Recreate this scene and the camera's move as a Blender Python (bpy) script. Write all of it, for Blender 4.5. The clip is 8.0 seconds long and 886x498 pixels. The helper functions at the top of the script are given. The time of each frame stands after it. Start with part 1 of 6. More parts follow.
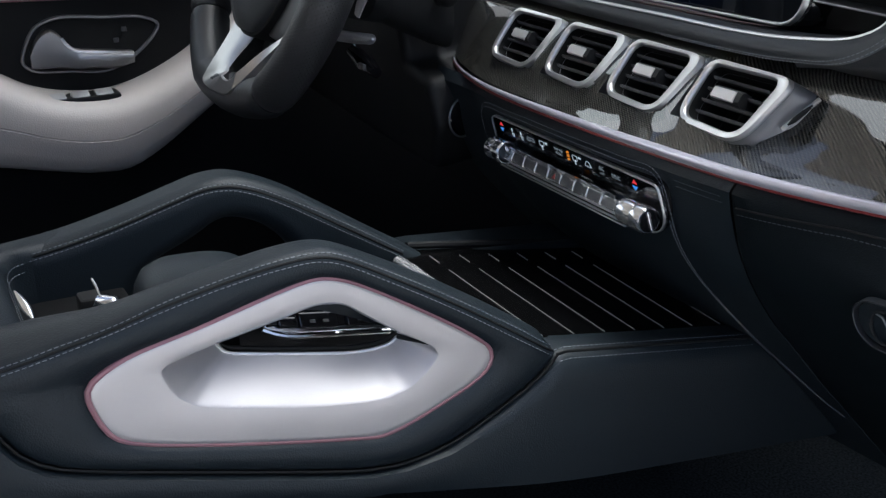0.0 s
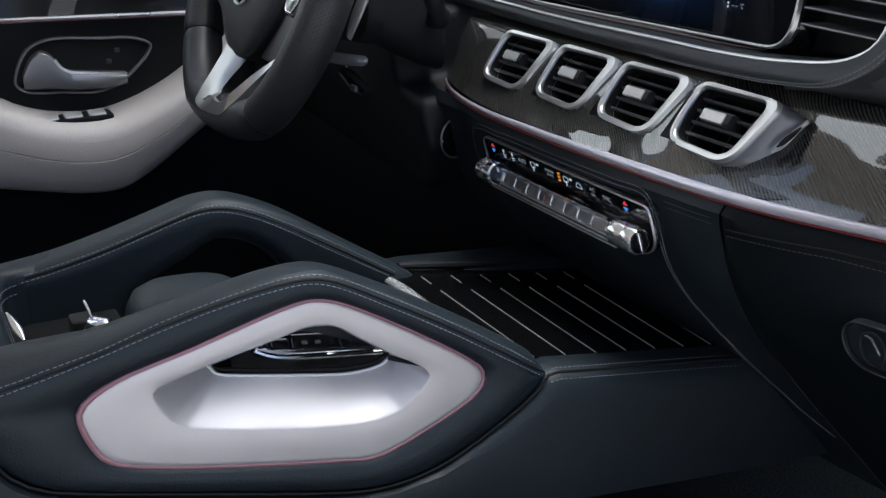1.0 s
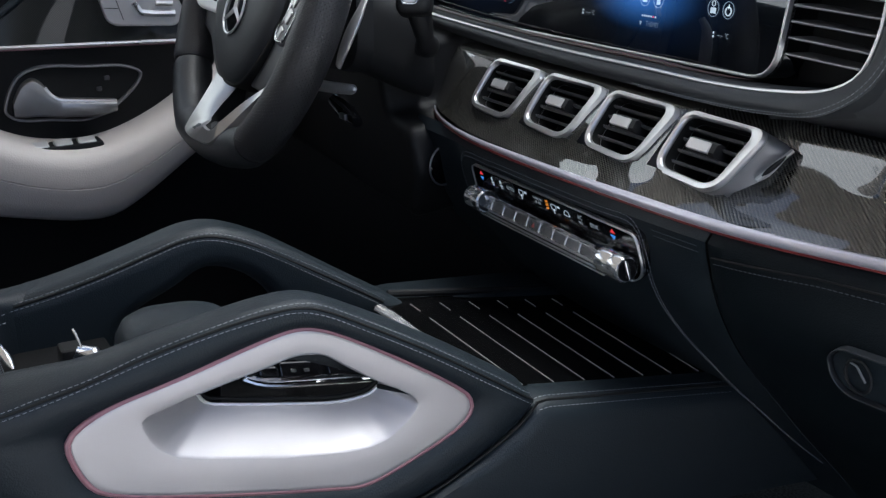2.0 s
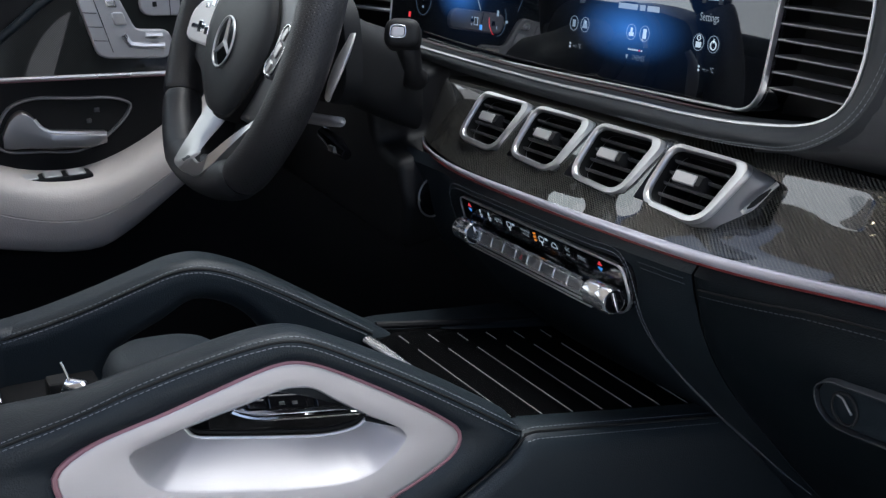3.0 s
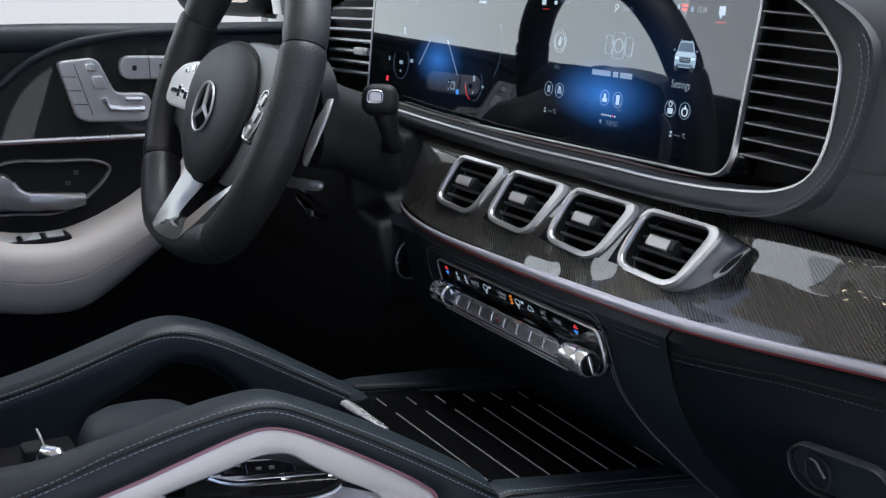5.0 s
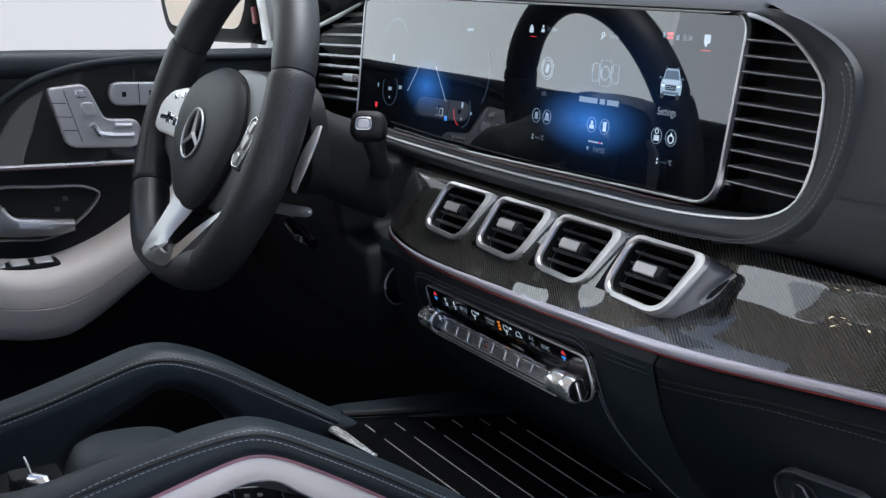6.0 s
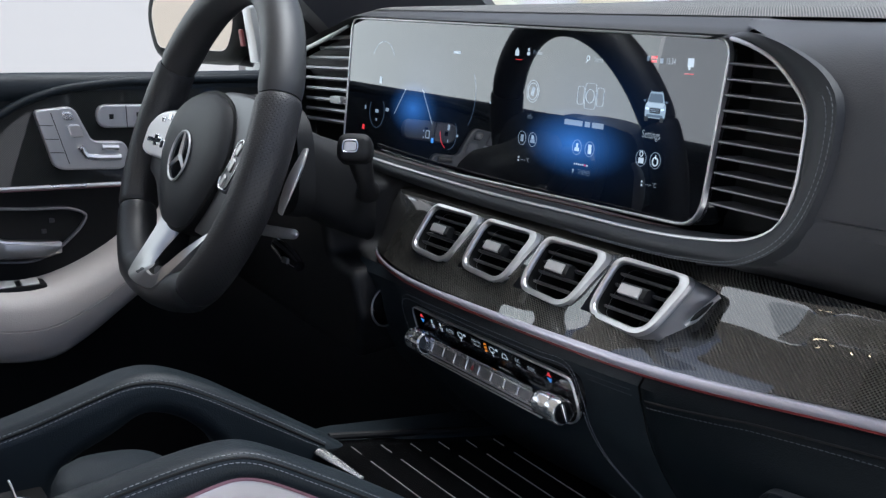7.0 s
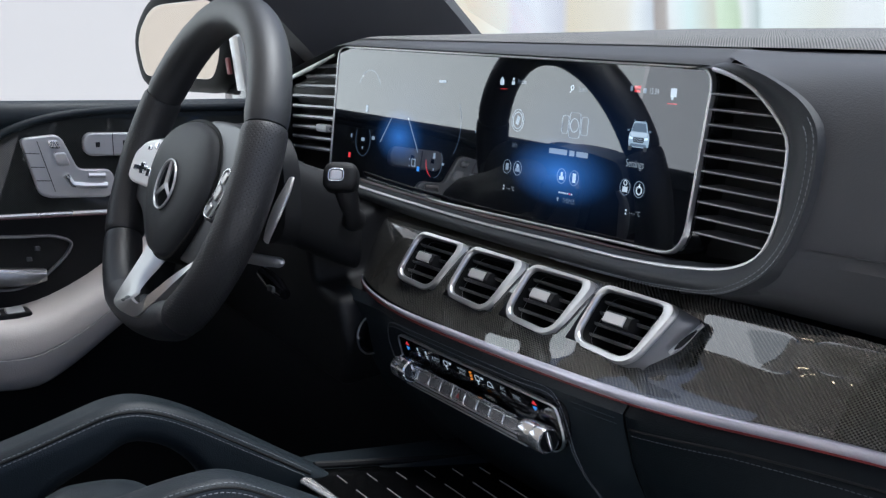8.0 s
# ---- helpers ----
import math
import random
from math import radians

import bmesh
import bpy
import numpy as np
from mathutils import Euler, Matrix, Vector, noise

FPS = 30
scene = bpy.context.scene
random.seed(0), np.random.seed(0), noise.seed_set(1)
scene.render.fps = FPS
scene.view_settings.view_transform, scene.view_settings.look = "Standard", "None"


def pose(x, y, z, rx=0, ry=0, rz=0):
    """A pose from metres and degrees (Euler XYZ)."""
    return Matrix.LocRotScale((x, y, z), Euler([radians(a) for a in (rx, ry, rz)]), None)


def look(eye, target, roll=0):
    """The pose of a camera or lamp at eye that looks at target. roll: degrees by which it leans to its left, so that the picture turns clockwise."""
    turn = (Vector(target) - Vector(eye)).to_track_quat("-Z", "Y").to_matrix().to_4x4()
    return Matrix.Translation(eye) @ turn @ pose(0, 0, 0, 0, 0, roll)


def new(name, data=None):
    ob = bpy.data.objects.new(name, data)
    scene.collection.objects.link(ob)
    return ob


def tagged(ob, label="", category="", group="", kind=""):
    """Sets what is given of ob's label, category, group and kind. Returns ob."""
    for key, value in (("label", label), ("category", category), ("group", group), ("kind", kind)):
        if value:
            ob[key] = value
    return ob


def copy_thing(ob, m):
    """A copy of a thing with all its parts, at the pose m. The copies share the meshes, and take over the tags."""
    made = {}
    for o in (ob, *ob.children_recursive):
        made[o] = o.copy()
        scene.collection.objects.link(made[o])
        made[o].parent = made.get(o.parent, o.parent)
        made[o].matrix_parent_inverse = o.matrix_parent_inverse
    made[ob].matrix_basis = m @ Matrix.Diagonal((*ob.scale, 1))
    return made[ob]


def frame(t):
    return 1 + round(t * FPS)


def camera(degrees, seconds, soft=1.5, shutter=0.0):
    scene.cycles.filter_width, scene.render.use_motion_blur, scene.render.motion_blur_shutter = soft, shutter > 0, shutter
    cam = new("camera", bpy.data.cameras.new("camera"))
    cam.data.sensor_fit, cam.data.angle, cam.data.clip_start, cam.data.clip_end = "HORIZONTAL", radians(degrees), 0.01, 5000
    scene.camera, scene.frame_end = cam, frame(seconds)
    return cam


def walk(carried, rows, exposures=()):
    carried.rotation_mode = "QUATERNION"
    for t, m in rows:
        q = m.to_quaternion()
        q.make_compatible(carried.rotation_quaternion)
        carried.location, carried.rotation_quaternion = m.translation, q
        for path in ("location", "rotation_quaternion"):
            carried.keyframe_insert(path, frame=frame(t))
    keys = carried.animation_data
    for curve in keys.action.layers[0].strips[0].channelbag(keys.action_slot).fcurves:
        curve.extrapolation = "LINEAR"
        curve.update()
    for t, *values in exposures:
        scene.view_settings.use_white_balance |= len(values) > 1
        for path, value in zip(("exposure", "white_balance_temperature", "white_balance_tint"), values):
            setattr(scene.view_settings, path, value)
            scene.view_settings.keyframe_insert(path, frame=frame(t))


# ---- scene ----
cam = camera(40.68, 8.0, soft=1.35)
PATH = [
    (0, 0.9342, -0.6929, 0.7359, 69.803, 1.552, 63.968),
    (0.5, 0.9359, -0.6928, 0.7379, 70.191, 1.524, 63.825),
    (1, 0.9368, -0.6925, 0.7396, 70.66, 1.5, 63.637),
    (1.5, 0.9387, -0.6927, 0.7422, 71.197, 1.47, 63.409),
    (3, 0.9442, -0.6917, 0.749, 73.143, 1.404, 62.709),
    (3.5, 0.9457, -0.6924, 0.7512, 73.893, 1.36, 62.487),
    (4, 0.9477, -0.6915, 0.7542, 74.534, 1.389, 62.265),
    (4.5, 0.9494, -0.6913, 0.7564, 75.158, 1.364, 61.998),
    (6, 0.9548, -0.6907, 0.7627, 76.855, 1.328, 61.285),
    (6.5, 0.9568, -0.6899, 0.7636, 77.319, 1.312, 61.031),
    (7, 0.9587, -0.6894, 0.7648, 77.829, 1.281, 60.765),
    (7.5, 0.9605, -0.6904, 0.7664, 78.484, 1.215, 60.438),
    (8, 0.9624, -0.6893, 0.7679, 79.055, 1.207, 60.159),
]
walk(cam, [(t, pose(*row)) for t, *row in PATH], exposures=[(0.0, 0.07, 5620, 2.6), (8.0, 0.08, 5540, 4.4)])

# ---- daylight: pale sky all round, soft sun through the open passenger door ----
world = bpy.data.worlds.new("world")
scene.world = world
world.use_nodes = True
wn, wl = world.node_tree.nodes, world.node_tree.links
sky = wn.new("ShaderNodeTexSky")
sky.sky_type = "NISHITA"
sky.sun_disc = False
sky.sun_elevation, sky.sun_rotation = radians(72), radians(15)
sky.dust_density, sky.air_density, sky.ozone_density = 6.0, 0.45, 0.6
wn["Background"].inputs["Strength"].default_value = 0.30
wl.new(sky.outputs["Color"], wn["Background"].inputs["Color"])
sun_data = bpy.data.lights.new("sun", "SUN")
sun_data.energy, sun_data.angle, sun_data.color = 2.0, radians(32), (1.0, 0.97, 0.93)
sun = new("sun", sun_data)
sun.matrix_world = look((0.28, 0.95, 3.90), (0.0, -0.1, 0.45))


# ---- materials ----
def node_material(name):
    m = bpy.data.materials.new(name)
    m.use_nodes = True
    n = m.node_tree.nodes
    return m, n, m.node_tree.links, n["Principled BSDF"]


def surface(name, colour, rough=0.5, metal=0.0, grain=0.0, grain_size=0.002, vary=0.15, coat=0.0, ior=1.5, spread=0.08, kind="noise", stretch=(1, 1, 1), sheen=0.0, anis=0.0):
    """A real surface: colour with two scales of change, uneven gloss and fine relief."""
    m, n, l, p = node_material(name)
    tc = n.new("ShaderNodeTexCoord")
    mp = n.new("ShaderNodeMapping")
    mp.inputs["Scale"].default_value = stretch
    l.new(tc.outputs["Object"], mp.inputs["Vector"])
    big = n.new("ShaderNodeTexNoise")
    big.inputs["Scale"].default_value, big.inputs["Detail"].default_value = 9.0, 4.0
    l.new(tc.outputs["Object"], big.inputs["Vector"])
    fine = n.new("ShaderNodeTexVoronoi" if kind == "leather" else "ShaderNodeTexNoise")
    fine.inputs["Scale"].default_value = 1.0 / grain_size
    l.new(mp.outputs["Vector"], fine.inputs["Vector"])
    height = fine.outputs["Distance"] if kind == "leather" else fine.outputs[0]
    mix = n.new("ShaderNodeMix")
    mix.data_type = "RGBA"
    a = tuple(c * (1 - vary) for c in colour)
    b = tuple(min(1, c * (1 + vary)) for c in colour)
    mix.inputs[6].default_value, mix.inputs[7].default_value = (*a, 1), (*b, 1)
    l.new(big.outputs[0], mix.inputs[0])
    l.new(mix.outputs[2], p.inputs["Base Color"])
    ramp = n.new("ShaderNodeMapRange")
    ramp.inputs["To Min"].default_value = max(0.02, rough - spread)
    ramp.inputs["To Max"].default_value = min(1, rough + spread)
    l.new(big.outputs[0], ramp.inputs["Value"])
    l.new(ramp.outputs[0], p.inputs["Roughness"])
    p.inputs["Metallic"].default_value = metal
    p.inputs["IOR"].default_value = ior
    p.inputs["Coat Weight"].default_value = coat
    p.inputs["Coat Roughness"].default_value = 0.03
    p.inputs["Anisotropic"].default_value = anis
    p.inputs["Sheen Weight"].default_value = sheen
    if grain:
        bump = n.new("ShaderNodeBump")
        bump.inputs["Strength"].default_value, bump.inputs["Distance"].default_value = grain, grain_size * 0.3
        l.new(height, bump.inputs["Height"])
        l.new(bump.outputs[0], p.inputs["Normal"])
    return m


def glowing(name, colour, strength):
    m, n, l, p = node_material(name)
    p.inputs["Base Color"].default_value = (*[c * 0.2 for c in colour], 1)
    p.inputs["Emission Color"].default_value = (*colour, 1)
    p.inputs["Emission Strength"].default_value = strength
    return m


def lit_mark(name, colour, strength):
    """A lit sign under glass: it adds its light to what the glass mirrors."""
    m, n, l, p = node_material(name)
    em, tr, add = n.new("ShaderNodeEmission"), n.new("ShaderNodeBsdfTransparent"), n.new("ShaderNodeAddShader")
    em.inputs["Color"].default_value, em.inputs["Strength"].default_value = (*colour, 1), strength
    l.new(em.outputs[0], add.inputs[0])
    l.new(tr.outputs[0], add.inputs[1])
    l.new(add.outputs[0], n["Material Output"].inputs["Surface"])
    return m


LEATHER = surface("black_nappa_leather", (0.0095, 0.0145, 0.0190), 0.49, ior=1.40, grain=0.42, grain_size=0.0014, kind="leather")
LEATHER_SOFT = surface("black_soft_pad_leather", (0.026, 0.028, 0.031), 0.58, ior=1.42, grain=0.25, grain_size=0.0011, kind="leather")
# lighter copy of the soft leather: skylight on the pad is in its colour
LIT_PAD_LEATHER = surface("lit_grained_pad_leather", (0.054, 0.055, 0.058), 0.58, ior=1.42, grain=0.3, grain_size=0.0013, kind="leather")
LEATHER_RIM = surface("smooth_black_wheel_leather", (0.020, 0.021, 0.023), 0.48, grain=0.15, grain_size=0.0012, kind="leather")
WHITE_LEATHER = surface("pale_grey_leather", (0.46, 0.43, 0.41), 0.5, grain=0.25, grain_size=0.002, kind="leather", vary=0.04)
# darker copy of the leather: shade on the glove box lid put into colour
SHADED_LID = surface("shaded_grained_lid", (0.0036, 0.0060, 0.0080), 0.50, ior=1.24, grain=0.4, grain_size=0.0013, kind="leather")
PLASTIC = surface("black_grained_plastic", (0.006, 0.006, 0.0065), 0.6, ior=1.38, grain=0.3, grain_size=0.0012)
SATIN_BLACK = surface("satin_black_panel", (0.005, 0.005, 0.0055), 0.45, ior=1.3, grain=0.1)
GLOSS = surface("piano_black", (0.004, 0.004, 0.005), 0.08, spread=0.02, coat=0.3)
SATIN = surface("satin_silver_metal", (0.83, 0.81, 0.80), 0.28, metal=0.8, vary=0.05, spread=0.05)
WHEEL_SILVER = surface("satin_wheel_metal", (0.40, 0.39, 0.385), 0.32, metal=0.95, vary=0.05, spread=0.04)
# darkened wheel metal: the dim cabin it mirrors is put into its colour
SHADED_SPOKE_METAL = surface("shaded_satin_spoke_metal", (0.16, 0.16, 0.165), 0.48, metal=0.95, vary=0.06, spread=0.05)
BRUSHED = surface("brushed_aluminium", (0.55, 0.53, 0.53), 0.47, metal=0.76, vary=0.12, grain=0.12, grain_size=0.0012, stretch=(1, 0.06, 1), spread=0.05)
VENT_SILVER = surface("matt_plated_silver", (0.64, 0.63, 0.63), 0.34, metal=0.88, vary=0.04, spread=0.04)
CHROME = surface("bright_chrome", (0.78, 0.78, 0.80), 0.12, metal=1.0, vary=0.04, spread=0.04)
SILVER_PAINT = surface("matt_silver_paint", (0.52, 0.52, 0.53), 0.38, metal=0.55, vary=0.05, spread=0.04)
STRIP_SILVER = surface("satin_lilac_silver", (0.60, 0.58, 0.64), 0.34, metal=0.6, vary=0.04, spread=0.03)
TRAY_LINE = surface("thin_polished_line", (0.36, 0.35, 0.33), 0.35, metal=0.15)
PILLAR_TRIM = surface("dark_grey_pillar_trim", (0.045, 0.045, 0.050), 0.6, grain=0.2)
COLUMN = surface("dark_column_plastic", (0.010, 0.0105, 0.0115), 0.62, ior=1.35, grain=0.2, grain_size=0.0012)
# silver made pale for the light that the left key pad catches
LIT_SILVER = surface("lit_satin_silver", (0.88, 0.88, 0.88), 0.4, metal=0.1, vary=0.04)
THREAD_DARK = surface("dark_grey_thread", (0.055, 0.062, 0.070), 0.7, grain=0.3, grain_size=0.0006)
THREAD_ROLL = surface("slate_thread", (0.12, 0.13, 0.14), 0.7, grain=0.3, grain_size=0.0006)
THREAD = surface("grey_thread", (0.150, 0.160, 0.178), 0.7, grain=0.3, grain_size=0.0006)
CARPET = surface("black_carpet", (0.034, 0.038, 0.040), 1.0, grain=1.0, grain_size=0.003, vary=0.5, ior=1.2)
def woven(m):
    """Lets the fine grain of a surface tint its colour too."""
    n, l = m.node_tree.nodes, m.node_tree.links
    mix, fine = n["Principled BSDF"].inputs["Base Color"].links[0].from_node, n["Bump"].inputs["Height"].links[0].from_socket
    ramp = n.new("ShaderNodeMapRange")
    ramp.inputs["From Min"].default_value, ramp.inputs["From Max"].default_value = 0.35, 0.65
    l.new(fine, ramp.inputs["Value"])
    l.new(ramp.outputs[0], mix.inputs[0])


woven(CARPET)
RED_STRIP = surface("red_light_guide", (0.20, 0.030, 0.032), 0.35)
RED_REFLECTION = surface("red_reflection_strip", (0.026, 0.006, 0.007), 0.4)
ROSE_STRIP = surface("pale_red_light_guide", (0.30, 0.15, 0.17), 0.35)
RED_PAINT = surface("red_car_paint", (0.30, 0.010, 0.012), 0.25, coat=1.0)
HEADLINER = surface("grey_headliner", (0.50, 0.465, 0.42), 0.9, grain=0.4, grain_size=0.0015)
LOCK_RIM = surface("satin_dark_rim", (0.020, 0.022, 0.025), 0.3)
TRAY_BLACK = surface("gloss_black_tray", (0.003, 0.003, 0.0032), 0.22, ior=1.25, spread=0.03)
RUBBER = surface("black_rubber", (0.005, 0.005, 0.005), 0.7, ior=1.38)
CRYSTAL = surface("clear_crystal_metal", (0.80, 0.80, 0.80), 0.14, metal=0.9, vary=0.1, coat=1.0)
SMOKED = surface("smoked_crystal", (0.74, 0.74, 0.75), 0.16, metal=0.9, vary=0.15, coat=1.0)
MIRROR_GLASS = surface("mirror_glass", (0.66, 0.66, 0.69), 0.02, metal=1.0, vary=0.01, spread=0.0)


def carbon(name, cell, low, high, tall=None):
    m, n, l, p = node_material(name)
    uv = n.new("ShaderNodeTexCoord")
    sep = n.new("ShaderNodeSeparateXYZ")
    l.new(uv.outputs["UV"], sep.inputs[0])

    def op(kind, a, b=None):
        o = n.new("ShaderNodeMath")
        o.operation = kind
        for i, v in enumerate((a, b)):
            if v is None:
                continue
            if isinstance(v, (int, float)):
                o.inputs[i].default_value = v
            else:
                l.new(v, o.inputs[i])
        return o.outputs[0]
    u = op("MULTIPLY", sep.outputs[0], math.pi / cell)
    v = op("MULTIPLY", sep.outputs[1], math.pi / (tall or cell))
    weave = op("MULTIPLY", op("SINE", u), op("SINE", v))
    mask = n.new("ShaderNodeMapRange")
    mask.inputs["From Min"].default_value, mask.inputs["From Max"].default_value = -0.35, 0.45
    l.new(weave, mask.inputs["Value"])
    big = n.new("ShaderNodeTexNoise")
    big.inputs["Scale"].default_value = 60.0
    l.new(uv.outputs["UV"], big.inputs["Vector"])
    k = op("MULTIPLY", mask.outputs[0], op("ADD", op("MULTIPLY", big.outputs[0], 0.6), 0.6))
    mix = n.new("ShaderNodeMix")
    mix.data_type = "RGBA"
    mix.inputs[6].default_value, mix.inputs[7].default_value = (*low, 1), (*high, 1)
    l.new(k, mix.inputs[0])
    l.new(mix.outputs[2], p.inputs["Base Color"])
    p.inputs["Roughness"].default_value = 0.45
    p.inputs["Metallic"].default_value = 0.0
    p.inputs["Specular IOR Level"].default_value = 0.06
    p.inputs["Coat Weight"].default_value = 1.0
    p.inputs["Coat Roughness"].default_value = 0.02
    p.inputs["Coat IOR"].default_value = 1.78
    return m


CARBON = carbon("carbon_fibre_trim", 0.0019, (0.006, 0.006, 0.0055), (0.062, 0.059, 0.051), 0.00145)
SLAT = surface("dark_grey_vent_slat", (0.045, 0.045, 0.046), 0.42, grain=0.1)
DULL_EDGE = surface("dull_silver_edge", (0.27, 0.27, 0.28), 0.4, metal=0.7)
CARBON_DARK = carbon("dark_carbon_door_trim", 0.0016, (0.014, 0.0155, 0.015), (0.030, 0.031, 0.029))
CARBON_DARK.node_tree.nodes["Principled BSDF"].inputs["Coat Weight"].default_value = 0.35
RIBBED = carbon("ribbed_speaker_cloth", 0.0016, (0.06, 0.06, 0.06), (0.24, 0.235, 0.225))
RIBBED.node_tree.nodes["Principled BSDF"].inputs["Coat Weight"].default_value = 0.0
RIBBED.node_tree.nodes["Principled BSDF"].inputs["Metallic"].default_value = 0.0
RIBBED.node_tree.nodes["Principled BSDF"].inputs["Roughness"].default_value = 0.7


# ---- building helpers ----
def finish(bm, angle=40):
    bmesh.ops.recalc_face_normals(bm, faces=bm.faces)
    me = bpy.data.meshes.new("mesh")
    bm.to_mesh(me)
    bm.free()
    for f in me.polygons:
        f.use_smooth = True
    me.set_sharp_from_angle(angle=radians(angle))
    return me


def part(name, bm, material, parent=None, label="", angle=40):
    """One mesh object, under a thing or a part."""
    me = finish(bm, angle)
    me.materials.append(material)
    ob = new(name, me)
    if parent is not None:
        ob.parent = parent
    if label:
        ob["label"] = label
    return ob


def thing(name, label, category, group="", kind=""):
    return tagged(new(name), label, category, group, kind)


def axes(origin, ex, ey):
    ex, ey = Vector(ex).normalized(), Vector(ey).normalized()
    ez = ex.cross(ey)
    m = Matrix((ex, ey, ez)).transposed().to_4x4()
    m.translation = origin
    return m


def curve_through(points, n, closed=False):
    """n points along a smooth curve through the given ones, evenly spread."""
    p = np.array(points, float)
    k = len(p)
    dense = []
    for i in range(k if closed else k - 1):
        a, b = p[i], p[(i + 1) % k]
        z = p[(i - 1) % k] if closed or i > 0 else 2 * a - b
        c = p[(i + 2) % k] if closed or i + 2 < k else 2 * b - a
        # centripetal tangents keep uneven spacing calm
        d0, d1, d2 = [max(1e-6, np.linalg.norm(v) ** 0.5) for v in (a - z, b - a, c - b)]
        m1 = (b - a) + d1 * ((a - z) / d0 - (b - z) / (d0 + d1))
        m2 = (b - a) + d1 * ((c - b) / d2 - (c - a) / (d1 + d2))
        for s in np.linspace(0, 1, 16, endpoint=False):
            h = (2 * s**3 - 3 * s**2 + 1) * a + (s**3 - 2 * s**2 + s) * m1 + (3 * s**2 - 2 * s**3) * b + (s**3 - s**2) * m2
            dense.append(h)
    dense.append(p[0] if closed else p[-1])
    dense = np.array(dense)
    length = np.r_[0, np.cumsum(np.linalg.norm(np.diff(dense, axis=0), axis=1))]
    at = np.linspace(0, length[-1], n, endpoint=not closed)
    return np.stack([np.interp(at, length, dense[:, i]) for i in range(dense.shape[1])], axis=1)


def rounded(points, r, n=5):
    """A polygon's corners rounded by arcs of about radius r (one number, or one for each corner)."""
    out = []
    k = len(points)
    for i in range(k):
        a, b, c = (np.array(points[(i + j) % k], float) for j in (-1, 0, 1))
        ri = r[i] if isinstance(r, (list, tuple)) else r
        u, v = a - b, c - b
        lu, lv = np.linalg.norm(u), np.linalg.norm(v)
        t = min(ri, 0.48 * lu, 0.48 * lv)
        p, q = b + u / lu * t, b + v / lv * t
        for s in np.linspace(0, 1, n):
            out.append((1 - s) ** 2 * p + 2 * s * (1 - s) * b + s * s * q)
    return [tuple(o) for o in out]


def offset(outline, d):
    """A closed 2D outline moved inwards by d."""
    p = np.array(outline, float)
    area = 0.5 * np.sum(p[:, 0] * np.roll(p[:, 1], -1) - p[:, 1] * np.roll(p[:, 0], -1))
    t = np.roll(p, -1, axis=0) - np.roll(p, 1, axis=0)
    t /= np.maximum(1e-9, np.linalg.norm(t, axis=1))[:, None]
    normal = np.stack([-t[:, 1], t[:, 0]], axis=1) * (1 if area > 0 else -1)
    return p + normal * d


def loft(rows, closed=False, caps=False, uv=False, bm=None):
    """A skin over rows of points; closed: each row is a ring; caps: the first and last ring are filled."""
    bm = bm or bmesh.new()
    vs = [[bm.verts.new(Vector(p)) for p in row] for row in rows]
    layer = bm.loops.layers.uv.verify() if uv else None
    n = len(rows[0])
    if uv:
        tall = np.zeros((len(rows), n))
        for i in range(1, len(rows)):
            tall[i] = tall[i - 1] + np.linalg.norm(np.array(rows[i], float) - np.array(rows[i - 1], float), axis=1)
        us = np.r_[0, np.cumsum([np.linalg.norm(np.array(rows[0][j + 1]) - np.array(rows[0][j])) for j in range(n - 1)])]
        mid = n // 2
        ws = np.r_[0, np.cumsum([np.linalg.norm(np.array(rows[i + 1][mid]) - np.array(rows[i][mid])) for i in range(len(rows) - 1)])]
    for i in range(len(rows) - 1):
        for j in range(n if closed else n - 1):
            k = (j + 1) % n
            quad = (vs[i][j], vs[i][k], vs[i + 1][k], vs[i + 1][j])
            try:
                f = bm.faces.new(quad)
            except ValueError:
                continue
            if uv:
                for loop, (a, b) in zip(f.loops, ((i, j), (i, j + 1), (i + 1, j + 1), (i + 1, j))):
                    loop[layer].uv = (us[b], tall[a][b % n])
    if caps:
        for row in (vs[0], vs[-1]):
            f = bm.faces.new(row)
            bmesh.ops.triangulate(bm, faces=[f])
    return bm


def slab(outline, m, back, front, bevel=0.002, bm=None, steps=3):
    """A plate of any outline, from back to front along m's z, with a rounded front edge."""
    p = np.array(outline, float)
    rings = [[m @ Vector((*q, back)) for q in p]]
    for s in range(steps + 1):
        a = s / steps * math.pi / 2
        ring = offset(p, bevel * (1 - math.cos(a)))
        rings.append([m @ Vector((*q, front - bevel * (1 - math.sin(a)))) for q in ring])
    # one more ring on the flat keeps its shading flat
    rings.append([m @ Vector((*q, front)) for q in offset(p, bevel * 1.12 + 0.00002)])
    return loft(rings, closed=True, caps=True, bm=bm)


def box(m, sx, sy, sz, bevel=0.002, bm=None):
    o = rounded([(-sx / 2, -sy / 2), (sx / 2, -sy / 2), (sx / 2, sy / 2), (-sx / 2, sy / 2)], min(bevel * 1.5, sx / 3, sy / 3), 3)
    return slab(o, m, -sz / 2, sz / 2, min(bevel, sx / 4, sy / 4, sz / 2), bm=bm, steps=2)


